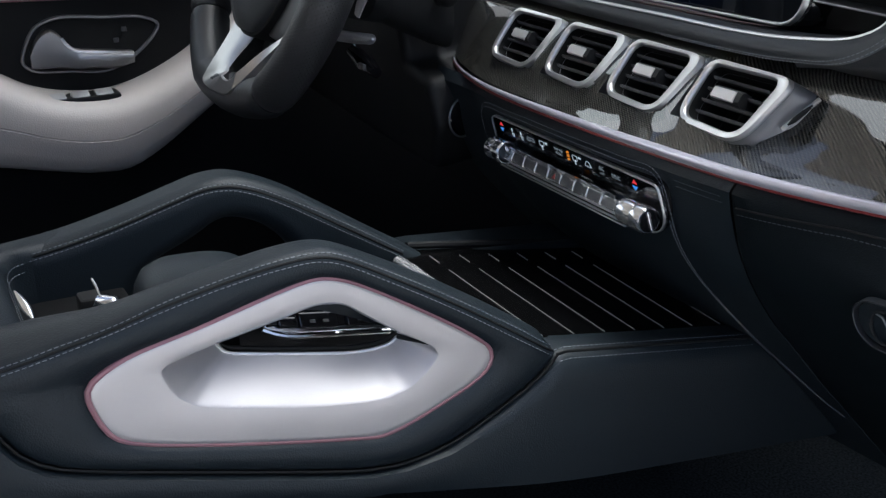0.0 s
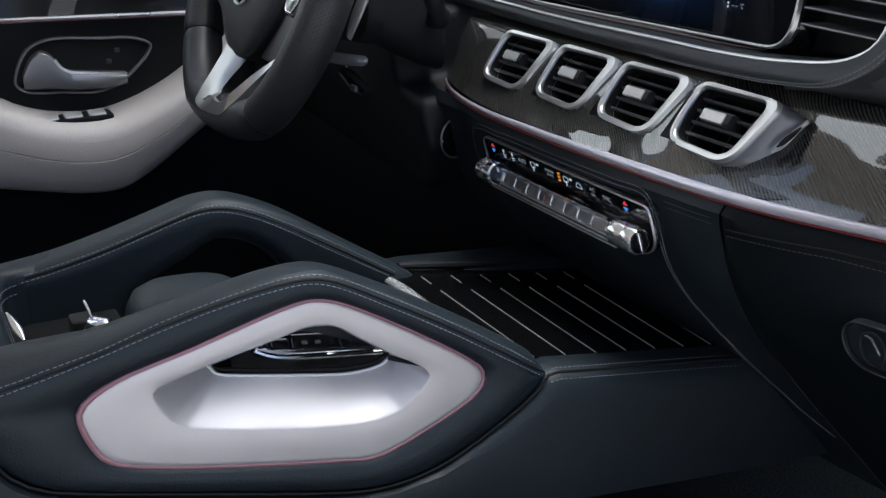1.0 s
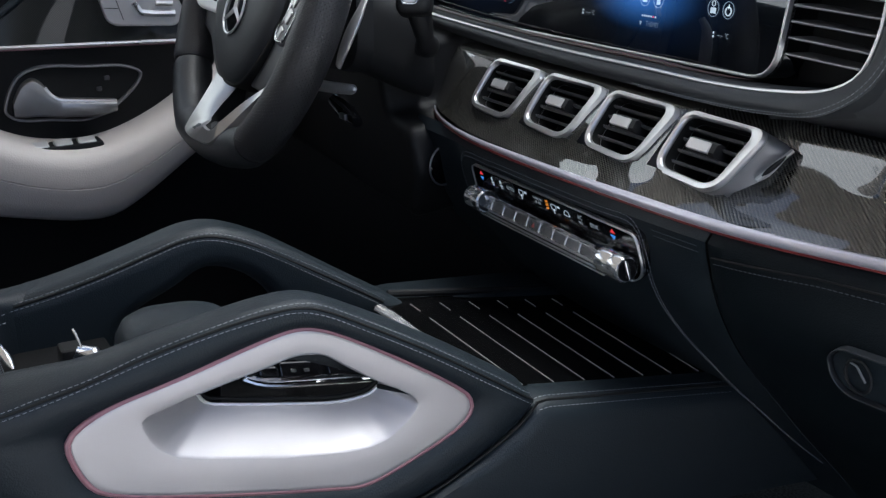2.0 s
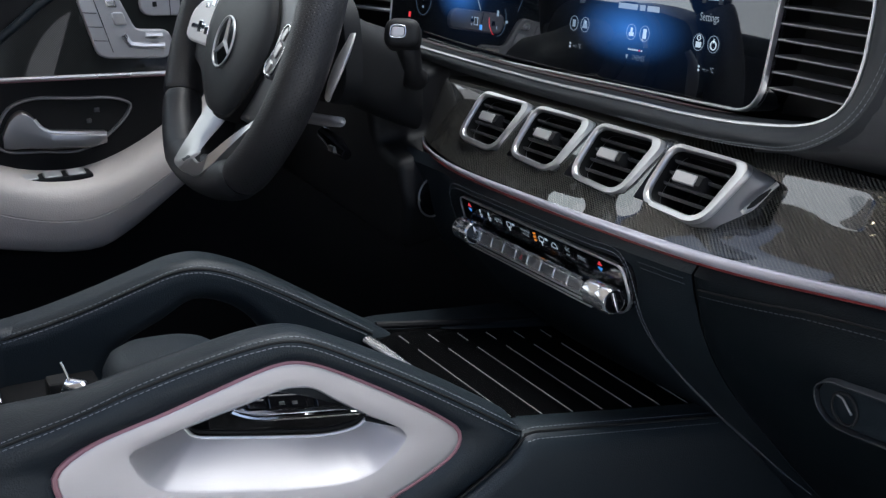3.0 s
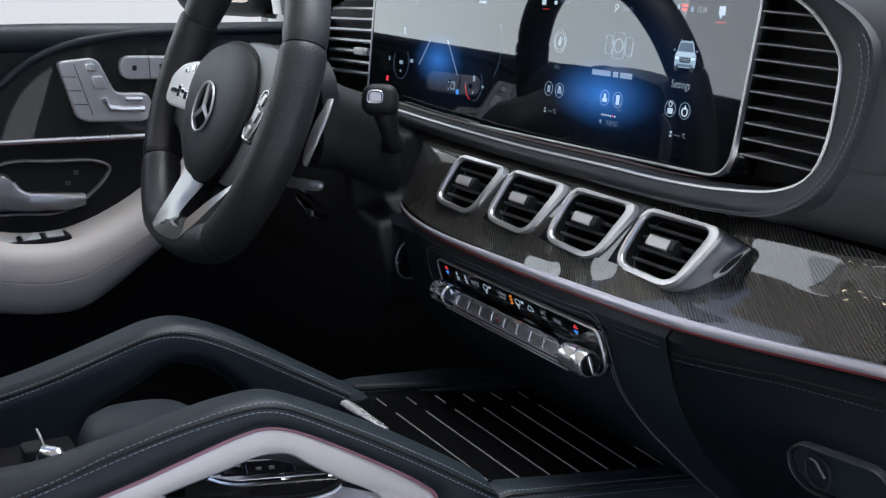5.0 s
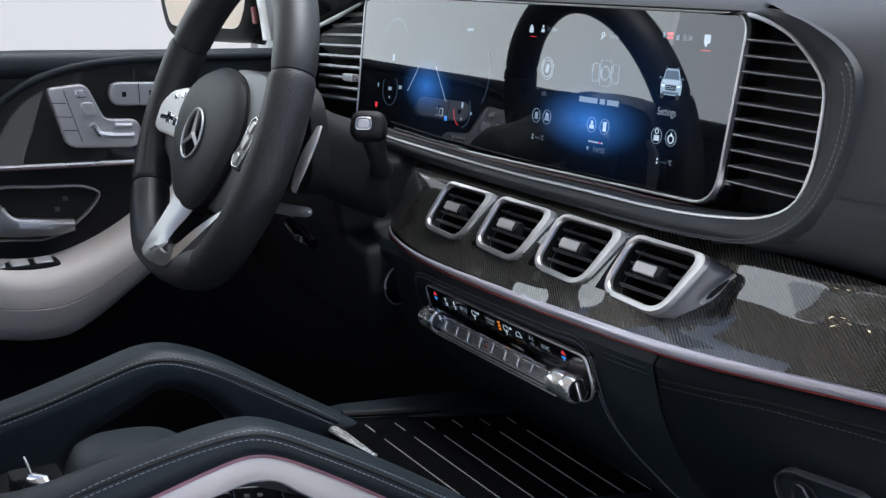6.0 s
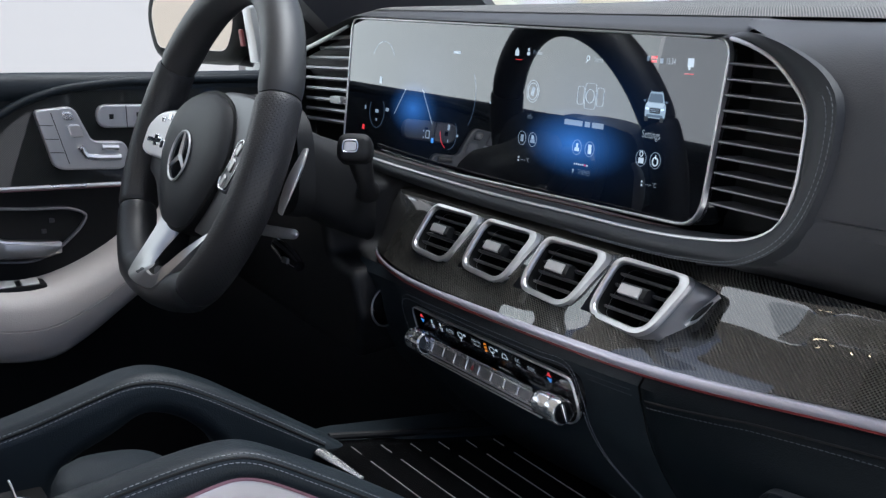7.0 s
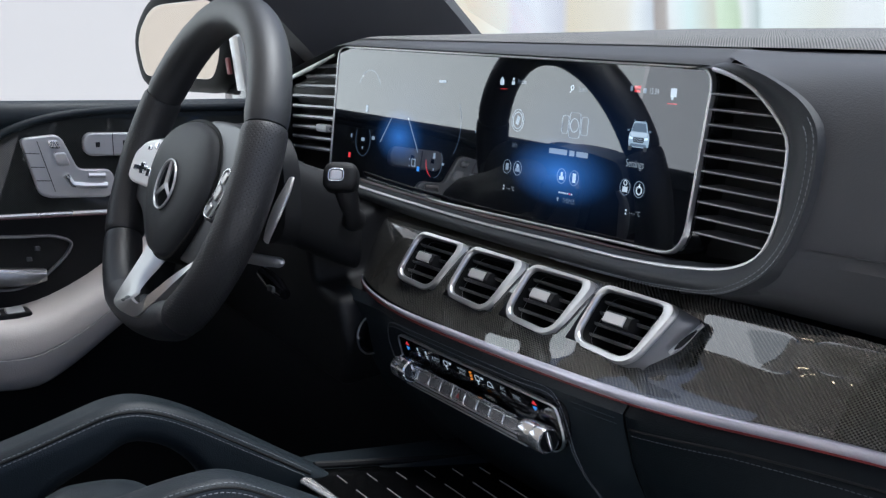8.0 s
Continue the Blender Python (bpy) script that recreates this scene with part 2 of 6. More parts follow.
def frame_ring(outer, inner, m, back, front, lip=0.002, bm=None, inner_back=None):
    """A rim between two outlines of as many points, with rounded edges, from back to front."""
    ib = back if inner_back is None else inner_back
    o, i = np.array(outer, float), np.array(inner, float)
    rings = [(o, back), (o, front - lip), (o + (i - o) * 0.12, front - lip * 0.3), (o + (i - o) * 0.3, front), (o + (i - o) * 0.7, front), (o + (i - o) * 0.88, front - lip * 0.3), (i, front - lip), (i, ib)]
    return loft([[m @ Vector((*q, h)) for q in r] for r, h in rings], closed=True, bm=bm)


def resample(outline, n):
    p = np.array(outline, float)
    q = np.r_[p, p[:1]]
    length = np.r_[0, np.cumsum(np.linalg.norm(np.diff(q, axis=0), axis=1))]
    at = np.linspace(0, length[-1], n, endpoint=False)
    return np.stack([np.interp(at, length, q[:, i]) for i in range(p.shape[1])], axis=1)


def radial(outline, centre, n):
    """Where rays from a centre meet a closed 2D outline, n of them, evenly turned."""
    p, c = np.array(outline, float), np.array(centre, float)
    q = np.roll(p, -1, axis=0)
    out = []
    for a in np.linspace(0, 2 * math.pi, n, endpoint=False):
        d = np.array([math.cos(a), math.sin(a)])
        best = None
        for s, e in zip(p, q):
            v = e - s
            det = d[0] * -v[1] + d[1] * v[0]
            if abs(det) < 1e-12:
                continue
            w = s - c
            k = (w[0] * -v[1] + w[1] * v[0]) / det
            f = (d[0] * w[1] - d[1] * w[0]) / det
            if k > 0 and -1e-6 <= f <= 1 + 1e-6 and (best is None or k > best):
                best = k
        out.append(c + d * best)
    return np.array(out)


def sweep(points, radius, seg=10, closed=False, flat=1.0, caps=True, bm=None, up=None):
    """A tube along a path; radius: one number or one a point; flat: its height over its width."""
    p = [Vector(q) for q in points]
    n = len(p)
    rings = []
    ref = Vector(up) if up else None
    for i in range(n):
        a = p[i - 1] if i > 0 or closed else p[i]
        b = p[(i + 1) % n] if i < n - 1 or closed else p[i]
        t = (b - a).normalized()
        if ref is None:
            ref = Vector((0, 0, 1)) if abs(t.z) < 0.9 else Vector((0, 1, 0))
        side = t.cross(ref).normalized()
        top = side.cross(t).normalized()
        if up is None:
            ref = top
        r = radius[i] if hasattr(radius, "__len__") else radius
        rings.append([p[i] + side * (r * math.cos(w)) + top * (r * flat * math.sin(w)) for w in np.linspace(0, 2 * math.pi, seg, endpoint=False)])
    if closed:
        rings.append(rings[0])
        bm = loft(rings, closed=True, bm=bm)
        bmesh.ops.remove_doubles(bm, verts=bm.verts, dist=1e-6)
        return bm
    return loft(rings, closed=True, caps=caps, bm=bm)


def stitching(points, lift=0.0006, pitch=0.0046, run=0.0034, thick=0.00040):
    """A row of short threads along a path, in one mesh."""
    p = np.array(points, float)
    length = np.r_[0, np.cumsum(np.linalg.norm(np.diff(p, axis=0), axis=1))]
    bm = bmesh.new()
    for s in np.arange(0, length[-1] - run, pitch):
        a, c = [Vector([np.interp(w, length, p[:, i]) for i in range(3)]) for w in (s, s + run)]
        t = (c - a).normalized()
        side = t.cross(Vector((0, 0, 1)) if abs(t.z) < 0.9 else Vector((1, 0, 0))).normalized()
        top = side.cross(t)
        ring = [[q + (side * math.cos(w) + top * math.sin(w)) * thick * k for w in (0, 1.57, 3.14, 4.71)] for q, k in ((a, 0.4), (a + t * 0.0006, 1), (c - t * 0.0006, 1), (c, 0.4))]
        loft(ring, closed=True, caps=True, bm=bm)
    return bm


def words(text, size, m, material, parent, name="lettering"):
    """Lettering as a flat mesh, centred at m, in its xy plane."""
    c = bpy.data.curves.new("text", "FONT")
    c.body, c.size, c.align_x, c.align_y = text, size, "CENTER", "CENTER"
    c.resolution_u = 3
    o = bpy.data.objects.new("text", c)
    scene.collection.objects.link(o)
    bpy.context.view_layer.update()
    me = bpy.data.meshes.new_from_object(o.evaluated_get(bpy.context.evaluated_depsgraph_get()))
    bpy.data.objects.remove(o)
    bpy.data.curves.remove(c)
    me.transform(m)
    me.materials.clear()
    me.materials.append(material)
    ob = new(name, me)
    ob.parent = parent
    return ob


def along(xs, ys):
    """A smooth function through points."""
    xs, ys = np.array(xs, float), np.array(ys, float)
    fine = np.linspace(xs[0], xs[-1], 200)
    v = np.interp(fine, xs, ys)
    w = np.hanning(31)
    v = np.convolve(np.pad(v, 15, mode="reflect", reflect_type="odd"), w / w.sum(), mode="valid")
    return lambda x: float(np.interp(x, fine, v))


SIDE = axes((0, 0, 0), (0, 1, 0), (0, 0, 1))  # plates that face the right side of the car

# ---- outside: pale paved ground, self-lit white wall beside the car, glowing building front ahead ----
PAVING = surface("pale_paving", (0.70, 0.68, 0.65), 0.8, grain=0.3, grain_size=0.02, vary=0.12)
# daylight on the white and cream walls is put into them as glow
WHITE_WALL = glowing("self_lit_white_wall", (0.98, 0.86, 0.83), 0.56)
# unseen glowing panel, added for the bright reflections in display and trim
REFLECTION_PANEL = glowing("reflection_glow_panel", (1.0, 0.94, 0.90), 2.6)
CREAM_WALL = glowing("self_lit_cream_wall", (1.0, 0.80, 0.62), 0.80)


def block(name, lo, hi, material, bevel=0.004, parent=None, label=""):
    c = [(a + b) / 2 for a, b in zip(lo, hi)]
    s = [b - a for a, b in zip(lo, hi)]
    return part(name, box(Matrix.Translation(c), *s, bevel), material, parent, label)


tagged(block("ground", (-60, -60, -0.50), (60, 60, -0.40), PAVING), "pale paved ground under and round the car", "ground", kind="structure")
tagged(block("backdrop", (-7.2, -1.2, -0.4), (-7.0, 2.2, 7.0), WHITE_WALL), "self-lit white wall beyond the driver window", "backdrop", kind="structure")
tagged(block("backdrop", (-8.2, -12.0, -0.4), (-8.0, -1.0, 7.0), REFLECTION_PANEL), "unseen glowing panel added for bright reflections in display and trim", "backdrop", kind="structure")
tagged(block("backdrop", (-14, -16.2, -0.4), (6, -16.0, 5.0), CREAM_WALL), "self-lit cream wall behind the car", "backdrop", kind="structure")


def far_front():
    """Building front and planting: upright bands along x, daylight and blur painted as glow."""
    m, n, l, p = node_material("glowing_far_front")
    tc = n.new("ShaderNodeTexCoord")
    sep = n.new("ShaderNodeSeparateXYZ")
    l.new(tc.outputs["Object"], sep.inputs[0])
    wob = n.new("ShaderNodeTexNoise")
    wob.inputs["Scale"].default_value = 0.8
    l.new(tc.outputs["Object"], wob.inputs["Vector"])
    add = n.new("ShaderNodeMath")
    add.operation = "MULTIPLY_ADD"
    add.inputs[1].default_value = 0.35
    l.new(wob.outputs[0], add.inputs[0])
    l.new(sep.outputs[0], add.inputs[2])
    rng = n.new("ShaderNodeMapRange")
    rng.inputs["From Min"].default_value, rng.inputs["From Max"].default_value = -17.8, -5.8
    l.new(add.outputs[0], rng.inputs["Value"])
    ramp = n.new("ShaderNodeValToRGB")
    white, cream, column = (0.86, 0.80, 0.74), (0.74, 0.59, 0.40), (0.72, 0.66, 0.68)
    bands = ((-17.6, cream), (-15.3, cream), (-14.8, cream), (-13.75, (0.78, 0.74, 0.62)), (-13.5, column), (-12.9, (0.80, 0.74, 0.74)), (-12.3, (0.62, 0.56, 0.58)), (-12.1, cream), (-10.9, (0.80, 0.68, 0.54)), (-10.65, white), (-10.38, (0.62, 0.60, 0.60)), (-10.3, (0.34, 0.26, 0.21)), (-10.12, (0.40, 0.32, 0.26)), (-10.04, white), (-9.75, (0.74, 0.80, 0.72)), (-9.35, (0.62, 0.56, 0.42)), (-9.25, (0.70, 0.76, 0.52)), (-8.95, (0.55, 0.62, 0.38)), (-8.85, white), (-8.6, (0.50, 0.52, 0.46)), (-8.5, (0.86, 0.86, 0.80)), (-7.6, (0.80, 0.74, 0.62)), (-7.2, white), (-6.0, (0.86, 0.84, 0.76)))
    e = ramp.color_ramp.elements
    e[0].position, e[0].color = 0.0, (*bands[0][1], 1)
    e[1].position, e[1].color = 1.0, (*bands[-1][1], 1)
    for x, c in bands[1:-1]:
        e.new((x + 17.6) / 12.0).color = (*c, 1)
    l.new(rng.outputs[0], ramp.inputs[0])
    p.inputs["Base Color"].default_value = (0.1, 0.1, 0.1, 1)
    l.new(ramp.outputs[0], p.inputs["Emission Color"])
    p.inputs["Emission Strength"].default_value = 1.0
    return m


tagged(block("backdrop", (-22, 9.0, -0.4), (12, 9.3, 5.0), far_front()), "building front with columns and planting, painted as blurred glowing bands", "backdrop", kind="structure")

# ---- cabin shell ----
def cabin():
    tagged(block("floor", (-0.74, -1.7, -0.02), (0.74, 0.62, 0.03), CARPET), "black carpeted cabin floor", "floor", kind="structure")
    tagged(block("wall_front", (-0.78, 0.62, -0.02), (0.78, 0.68, 0.72), PLASTIC), "dark bulkhead under the dashboard", "bulkhead", kind="structure")
    # unseen walls that cut off the window light mirrored in the trim
    tagged(block("wall_rear", (-0.80, -1.85, -0.02), (0.76, -1.78, 1.22), HEADLINER), "unseen grey wall that closes the rear of the cabin", "wall", kind="structure")
    tagged(block("wall_side", (-0.80, -1.78, 0.66), (-0.755, -1.50, 1.17), HEADLINER), "unseen grey wall that ends the window reflection in the trim", "wall", kind="structure")
    roof = bmesh.new()
    rows = []
    for y in np.linspace(-1.9, -0.24, 14):
        rows.append([(x, y, 1.24 - 0.10 * (x / 0.66) ** 2 - 0.10 * max(0, (y + 0.5)) ** 2) for x in np.linspace(-0.66, 0.66, 13)])
    loft(rows, bm=roof)
    bmesh.ops.solidify(roof, geom=roof.faces[:], thickness=0.04)
    tagged(part("ceiling", roof, HEADLINER), "pale grey fabric headliner over the cabin", "ceiling", kind="structure")
    tagged(block("door_sill", (0.745, -1.7, -0.10), (0.80, 0.5, 0.02), PLASTIC), "black sill of the open passenger doorway", "sill", kind="structure")


cabin()


# unseen lamps, added and placed so two warm glints show in the trim
def glint_lamp():
    r = thing("glint_lamp", "small warm lamp added in the headliner for a glint mirrored in the trim", "ceiling lamp", "reading lamps")
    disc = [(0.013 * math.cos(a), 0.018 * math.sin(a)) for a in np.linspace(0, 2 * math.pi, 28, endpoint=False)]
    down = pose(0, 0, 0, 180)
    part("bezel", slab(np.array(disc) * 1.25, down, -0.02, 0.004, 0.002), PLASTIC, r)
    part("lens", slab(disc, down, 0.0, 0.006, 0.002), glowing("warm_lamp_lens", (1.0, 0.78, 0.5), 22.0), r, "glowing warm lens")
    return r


lamp = glint_lamp()
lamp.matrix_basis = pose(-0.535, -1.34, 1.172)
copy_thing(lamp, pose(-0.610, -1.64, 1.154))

# ---- dashboard ----
strip_y = along((-0.62, -0.42, -0.316, -0.225, -0.139, -0.025, 0.073, 0.152, 0.228, 0.283, 0.368, 0.432, 0.62, 0.85), (0.03, -0.01, -0.081, -0.107, -0.121, -0.121, -0.118, -0.113, -0.108, -0.097, -0.066, -0.044, -0.01, 0.03))
top_y = along((-0.62, -0.35, -0.25, -0.1, 0.06, 0.15, 0.21, 0.27, 0.33, 0.42, 0.6, 0.85), (0.03, -0.012, -0.024, -0.028, -0.026, -0.021, -0.0205, -0.0235, -0.0285, -0.029, -0.018, 0.0))
STRIP_Z = 0.463
VENT_TILT = radians(35)
VENTS = ((-0.1308, -0.0872, 0.5159, 0.948), (-0.0218, -0.0872, 0.5159, 0.948), (0.0827, -0.0840, 0.5147, 0.953), (0.1853, -0.0783, 0.5125, 0.962))


def vent_pose(x, y, z, size):
    return axes((x, y, z), (1, 0, 0), (0, math.sin(VENT_TILT), math.cos(VENT_TILT))) @ Matrix.Scale(size, 4)


shelf_mid = along((0, 0.10, 0.25, 0.40, 0.52, 0.62, 0.75, 1.0), (0.0, 0.13, 0.41, 0.70, 0.90, 0.955, 0.97, 1.0))
shelf_right = along((0, 0.2, 0.4, 0.58, 0.86, 0.93, 1.0), (0.0, 0.08, 0.24, 0.39, 0.94, 0.97, 1.0))
shelf_far = along((0, 0.2, 0.4, 0.55, 0.68, 0.76, 0.90, 1.0), (0.0, 0.10, 0.24, 0.37, 0.51, 0.66, 0.93, 1.0))
shelf_end = along((0, 0.2, 0.5, 0.8, 1.0), (0.0, 0.24, 0.56, 0.84, 1.0))


def trim_point(x, s):
    """The carbon shelf: low at the strip, steeper behind the vents."""
    a, b = strip_y(x), top_y(x)
    k = min(1, max(0, (0.48 - x) / 0.18))
    k = k * k * (3 - 2 * k)
    j = min(1, max(0, (x - 0.135) / 0.12))
    j = j * j * (3 - 2 * j)
    f = min(1, max(0, (x - 0.335) / 0.04))
    f = f * f * (3 - 2 * f)
    rise = (1 - j) * shelf_mid(s) + j * ((1 - f) * shelf_right(s) + f * shelf_far(s))
    return (x, a + (b - a) * s, STRIP_Z + 0.005 + 0.070 * (k * rise + (1 - k) * shelf_end(s)))


STACK = [(0.006, 0.460), (0.000, 0.453), (0.002, 0.444), (0.009, 0.425), (0.013, 0.400), (0.024, 0.372), (0.060, 0.322), (0.105, 0.272), (0.17, 0.20), (0.24, 0.12)]
STACK = curve_through([(a, b, 0) for a, b in STACK], 30)[:, :2]


def stack_depth(z):
    return float(np.interp(z, STACK[::-1, 1], STACK[::-1, 0]))


def lid_y(x, z):
    base = strip_y(0.23) * 0.62 + strip_y(min(x, 0.6)) * 0.38
    w = min(1, max(0, (0.460 - z) / 0.06))
    w = w * w * (3 - 2 * w)
    return strip_y(x) * (1 - w) + base * w + stack_depth(z)


def dashboard():
    d = thing("dashboard", "black leather dashboard with carbon fibre trim and grey stitching", "dashboard")
    xs = np.linspace(-0.335, 0.85, 90)
    # carbon shelf, its left end drawn in round
    rows = []
    for s in np.linspace(0, 1, 46):
        lo = -0.335 + 0.060 * (s ** 1.6)
        rows.append([trim_point(x, s) for x in np.linspace(lo, 0.85, 300)])
    shelf = loft(rows, uv=True)
    into = [vent_pose(*v).inverted() for v in VENTS]
    gone = []
    for f in shelf.faces:
        c = f.calc_center_median()
        for m in into:
            q = m @ c
            if abs(q.x + 0.004 - 0.12 * q.y) < 0.047 and abs(q.y) < 0.0295:
                gone.append(f)
                break
    bmesh.ops.delete(shelf, geom=gone, context="FACES")
    part("trim", shelf, CARBON, d, "glossy carbon fibre trim shelf")
    # silver strip and red light line under it
    thick = [float(np.interp(x, (-0.335, -0.2, -0.05, 0.15), (0.0012, 0.0020, 0.0034, 0.0046))) for x in xs]
    part("silver_strip", sweep([(x, strip_y(x) - 0.001, STRIP_Z + 0.0018 - 0.8 * (0.0046 - w)) for x, w in zip(xs, thick)], thick, 12), STRIP_SILVER, d, "satin silver edge strip")
    part("red_line", sweep([(x, strip_y(x) - 0.0010 + 0.0016 * min(1, max(0, x / 0.3)), STRIP_Z - 0.0034) for x in xs], 0.0021, 8), RED_STRIP, d, "thin red ambient light line")
    # lower face of the centre stack, with a puffed roll on top
    prof = STACK
    edge = along((0.10, 0.20, 0.243, 0.292, 0.339, 0.373, 0.399, 0.427, 0.46), (0.214, 0.212, 0.210, 0.218, 0.222, 0.227, 0.224, 0.219, 0.228))
    rows = []
    for o, z in prof:
        rows.append([(x, strip_y(max(x, -0.2)) + o, z) for x in np.linspace(-0.30, edge(z), 50)])
    part("stack_face", loft(rows), LEATHER, d, "black leather centre stack face")
    # glove box lid, with a shallow groove between
    rows = []
    for o, z in prof:
        e = edge(z) + 0.0025
        row = [(e - 0.003, strip_y(e) + o + 0.008, z)]
        for k, x in enumerate(np.r_[e, e + 0.003, e + 0.008, np.linspace(e + 0.02, 0.85, 40)]):
            w = min(1, max(0, (0.460 - z) / 0.03))
            row.append((x, lid_y(x, z) - (0.0, 0.003, 0.005, 0.006)[min(k, 3)] * w, z))
        rows.append(row)
    part("glovebox_lid", loft(rows), SHADED_LID, d, "soft black grained glove box lid, darkened for shade")
    return d


dash = dashboard()


def dash_top():
    d = thing("dash_pad", "black upper dash pad with ribbed grey speaker cloth on top", "dashboard pad")
    # upper right pad: from the cloth edge down to the carbon shelf
    prof = [(0.10, 0.7375), (0.05, 0.7375), (0.015, 0.7355), (-0.018, 0.724), (-0.038, 0.70), (-0.048, 0.66), (-0.052, 0.625), (-0.052, 0.6025), (-0.040, 0.5985), (-0.047, 0.5945), (-0.045, 0.588), (-0.038, 0.572), (-0.020, 0.550), (-0.002, 0.534)]
    prof = curve_through([(a, b, 0) for a, b in prof], 44)[:, :2]
    rows = []
    for y, z in prof:
        x0 = float(np.interp(z, (0.53, 0.547, 0.561, 0.588, 0.627, 0.659, 0.686, 0.702, 0.718, 0.7255, 0.733, 0.742, 0.75), (0.20, 0.232, 0.308, 0.349, 0.368, 0.373, 0.370, 0.353, 0.315, 0.28, 0.232, 0.222, 0.2)))
        y0 = float(np.interp(z, (0.53, 0.547, 0.561, 0.588, 0.627, 0.659, 0.686, 0.702, 0.718, 0.7255, 0.733, 0.742, 0.75), (-0.02, -0.054, -0.066, -0.063, -0.057, -0.052, -0.048, -0.043, -0.036, -0.028, -0.006, 0.016, 0.1)))
        row = []
        for x in x0 - 0.002 + (0.86 - x0) * np.linspace(0, 1, 40) ** 1.8:
            row.append((x, y + (y0 + 0.002 - y) * math.exp(-(x - x0) / 0.035) + 0.10 * max(0, x - 0.45) ** 1.5, z - 0.02 * max(0, x - 0.5)))
        rows.append(row)
    part("upper_pad", loft(rows), LIT_PAD_LEATHER, d, "soft black leather upper pad")
    # hood over the displays
    prof = [(0.006, -0.003), (-0.006, -0.0018), (-0.0095, -0.0002), (-0.006, 0.0022), (0.006, 0.0066), (0.022, 0.0118), (0.050, 0.0163)]
    prof = curve_through([(a, b, 0) for a, b in prof], 16)[:, :2]
    rows = []
    for y, up in prof:
        row = []
        for x in np.linspace(-0.80, 0.236, 48):
            base = 0.7365 - 0.0105 * (x + 0.527) / 0.7375
            row.append((x, y, base + up * (0.746 - base) / 0.0165 - 0.23 * max(0, -0.50 - x)))
        rows.append(row)
    part("display_hood", loft(rows), LIT_PAD_LEATHER, d, "soft black hood over the displays")
    rows = []
    for y in (0.016, 0.028):
        row = []
        for x in np.linspace(-0.78, 0.86, 40):
            base = 0.7365 - 0.0105 * (min(x, 0.236) + 0.527) / 0.7375
            z = base + float(np.interp(y, (0.006, 0.022, 0.050), (0.0066, 0.0118, 0.0163))) * (0.746 - base) / 0.0165
            row.append((x, y, z + 0.0014 - 0.23 * max(0, -0.50 - x) - 0.010 * max(0, x - 0.3)))
        rows.append(row)
    rows += [[(x, y, 0.746 - 0.003 * min(1, (y - 0.04) / 0.35) - 0.23 * max(0, -0.50 - x) - 0.010 * max(0, x - 0.3)) for x in np.linspace(-0.78, 0.86, 40)] for y in np.linspace(0.045, 0.60, 14)]
    part("speaker_cloth", loft(rows, uv=True), RIBBED, d, "ribbed dark grey cloth top")
    # wall that the screens stand on
    part("display_back", box(Matrix.Translation((-0.05, 0.075, 0.640)), 0.96, 0.10, 0.19, 0.01), PLASTIC, d)
    part("vent_back", slab([(-0.80, 0.545), (-0.531, 0.545), (-0.531, 0.724), (-0.80, 0.662)], axes((0, 0.028, 0), (1, 0, 0), (0, 0, 1)), -0.09, 0.0, 0.004), PLASTIC, d)
    return d


dash_top()

LOOP_IN = [(-0.46, -0.040, 0.566), (-0.374, -0.041, 0.562), (-0.233, -0.041, 0.558), (-0.097, -0.042, 0.556), (0.056, -0.042, 0.557), (0.141, -0.041, 0.557), (0.215, -0.041, 0.561), (0.280, -0.039, 0.571), (0.307, -0.037, 0.586), (0.318, -0.033, 0.613), (0.320, -0.029, 0.639), (0.318, -0.024, 0.672), (0.305, -0.022, 0.688), (0.278, -0.019, 0.708), (0.251, -0.017, 0.718), (0.222, -0.014, 0.723), (0.185, -0.004, 0.7215), (0.14, 0.008, 0.719)]
LOOP_OUT = [(-0.46, -0.030, 0.547), (-0.374, -0.036, 0.544), (-0.233, -0.042, 0.541), (-0.097, -0.046, 0.540), (0.056, -0.048, 0.540), (0.150, -0.050, 0.541), (0.235, -0.058, 0.547), (0.308, -0.070, 0.561), (0.349, -0.067, 0.588), (0.368, -0.061, 0.627), (0.373, -0.056, 0.659), (0.370, -0.052, 0.686), (0.353, -0.047, 0.702), (0.315, -0.040, 0.718), (0.280, -0.031, 0.7255), (0.238, -0.012, 0.7280), (0.185, 0.008, 0.7245), (0.14, 0.020, 0.722)]


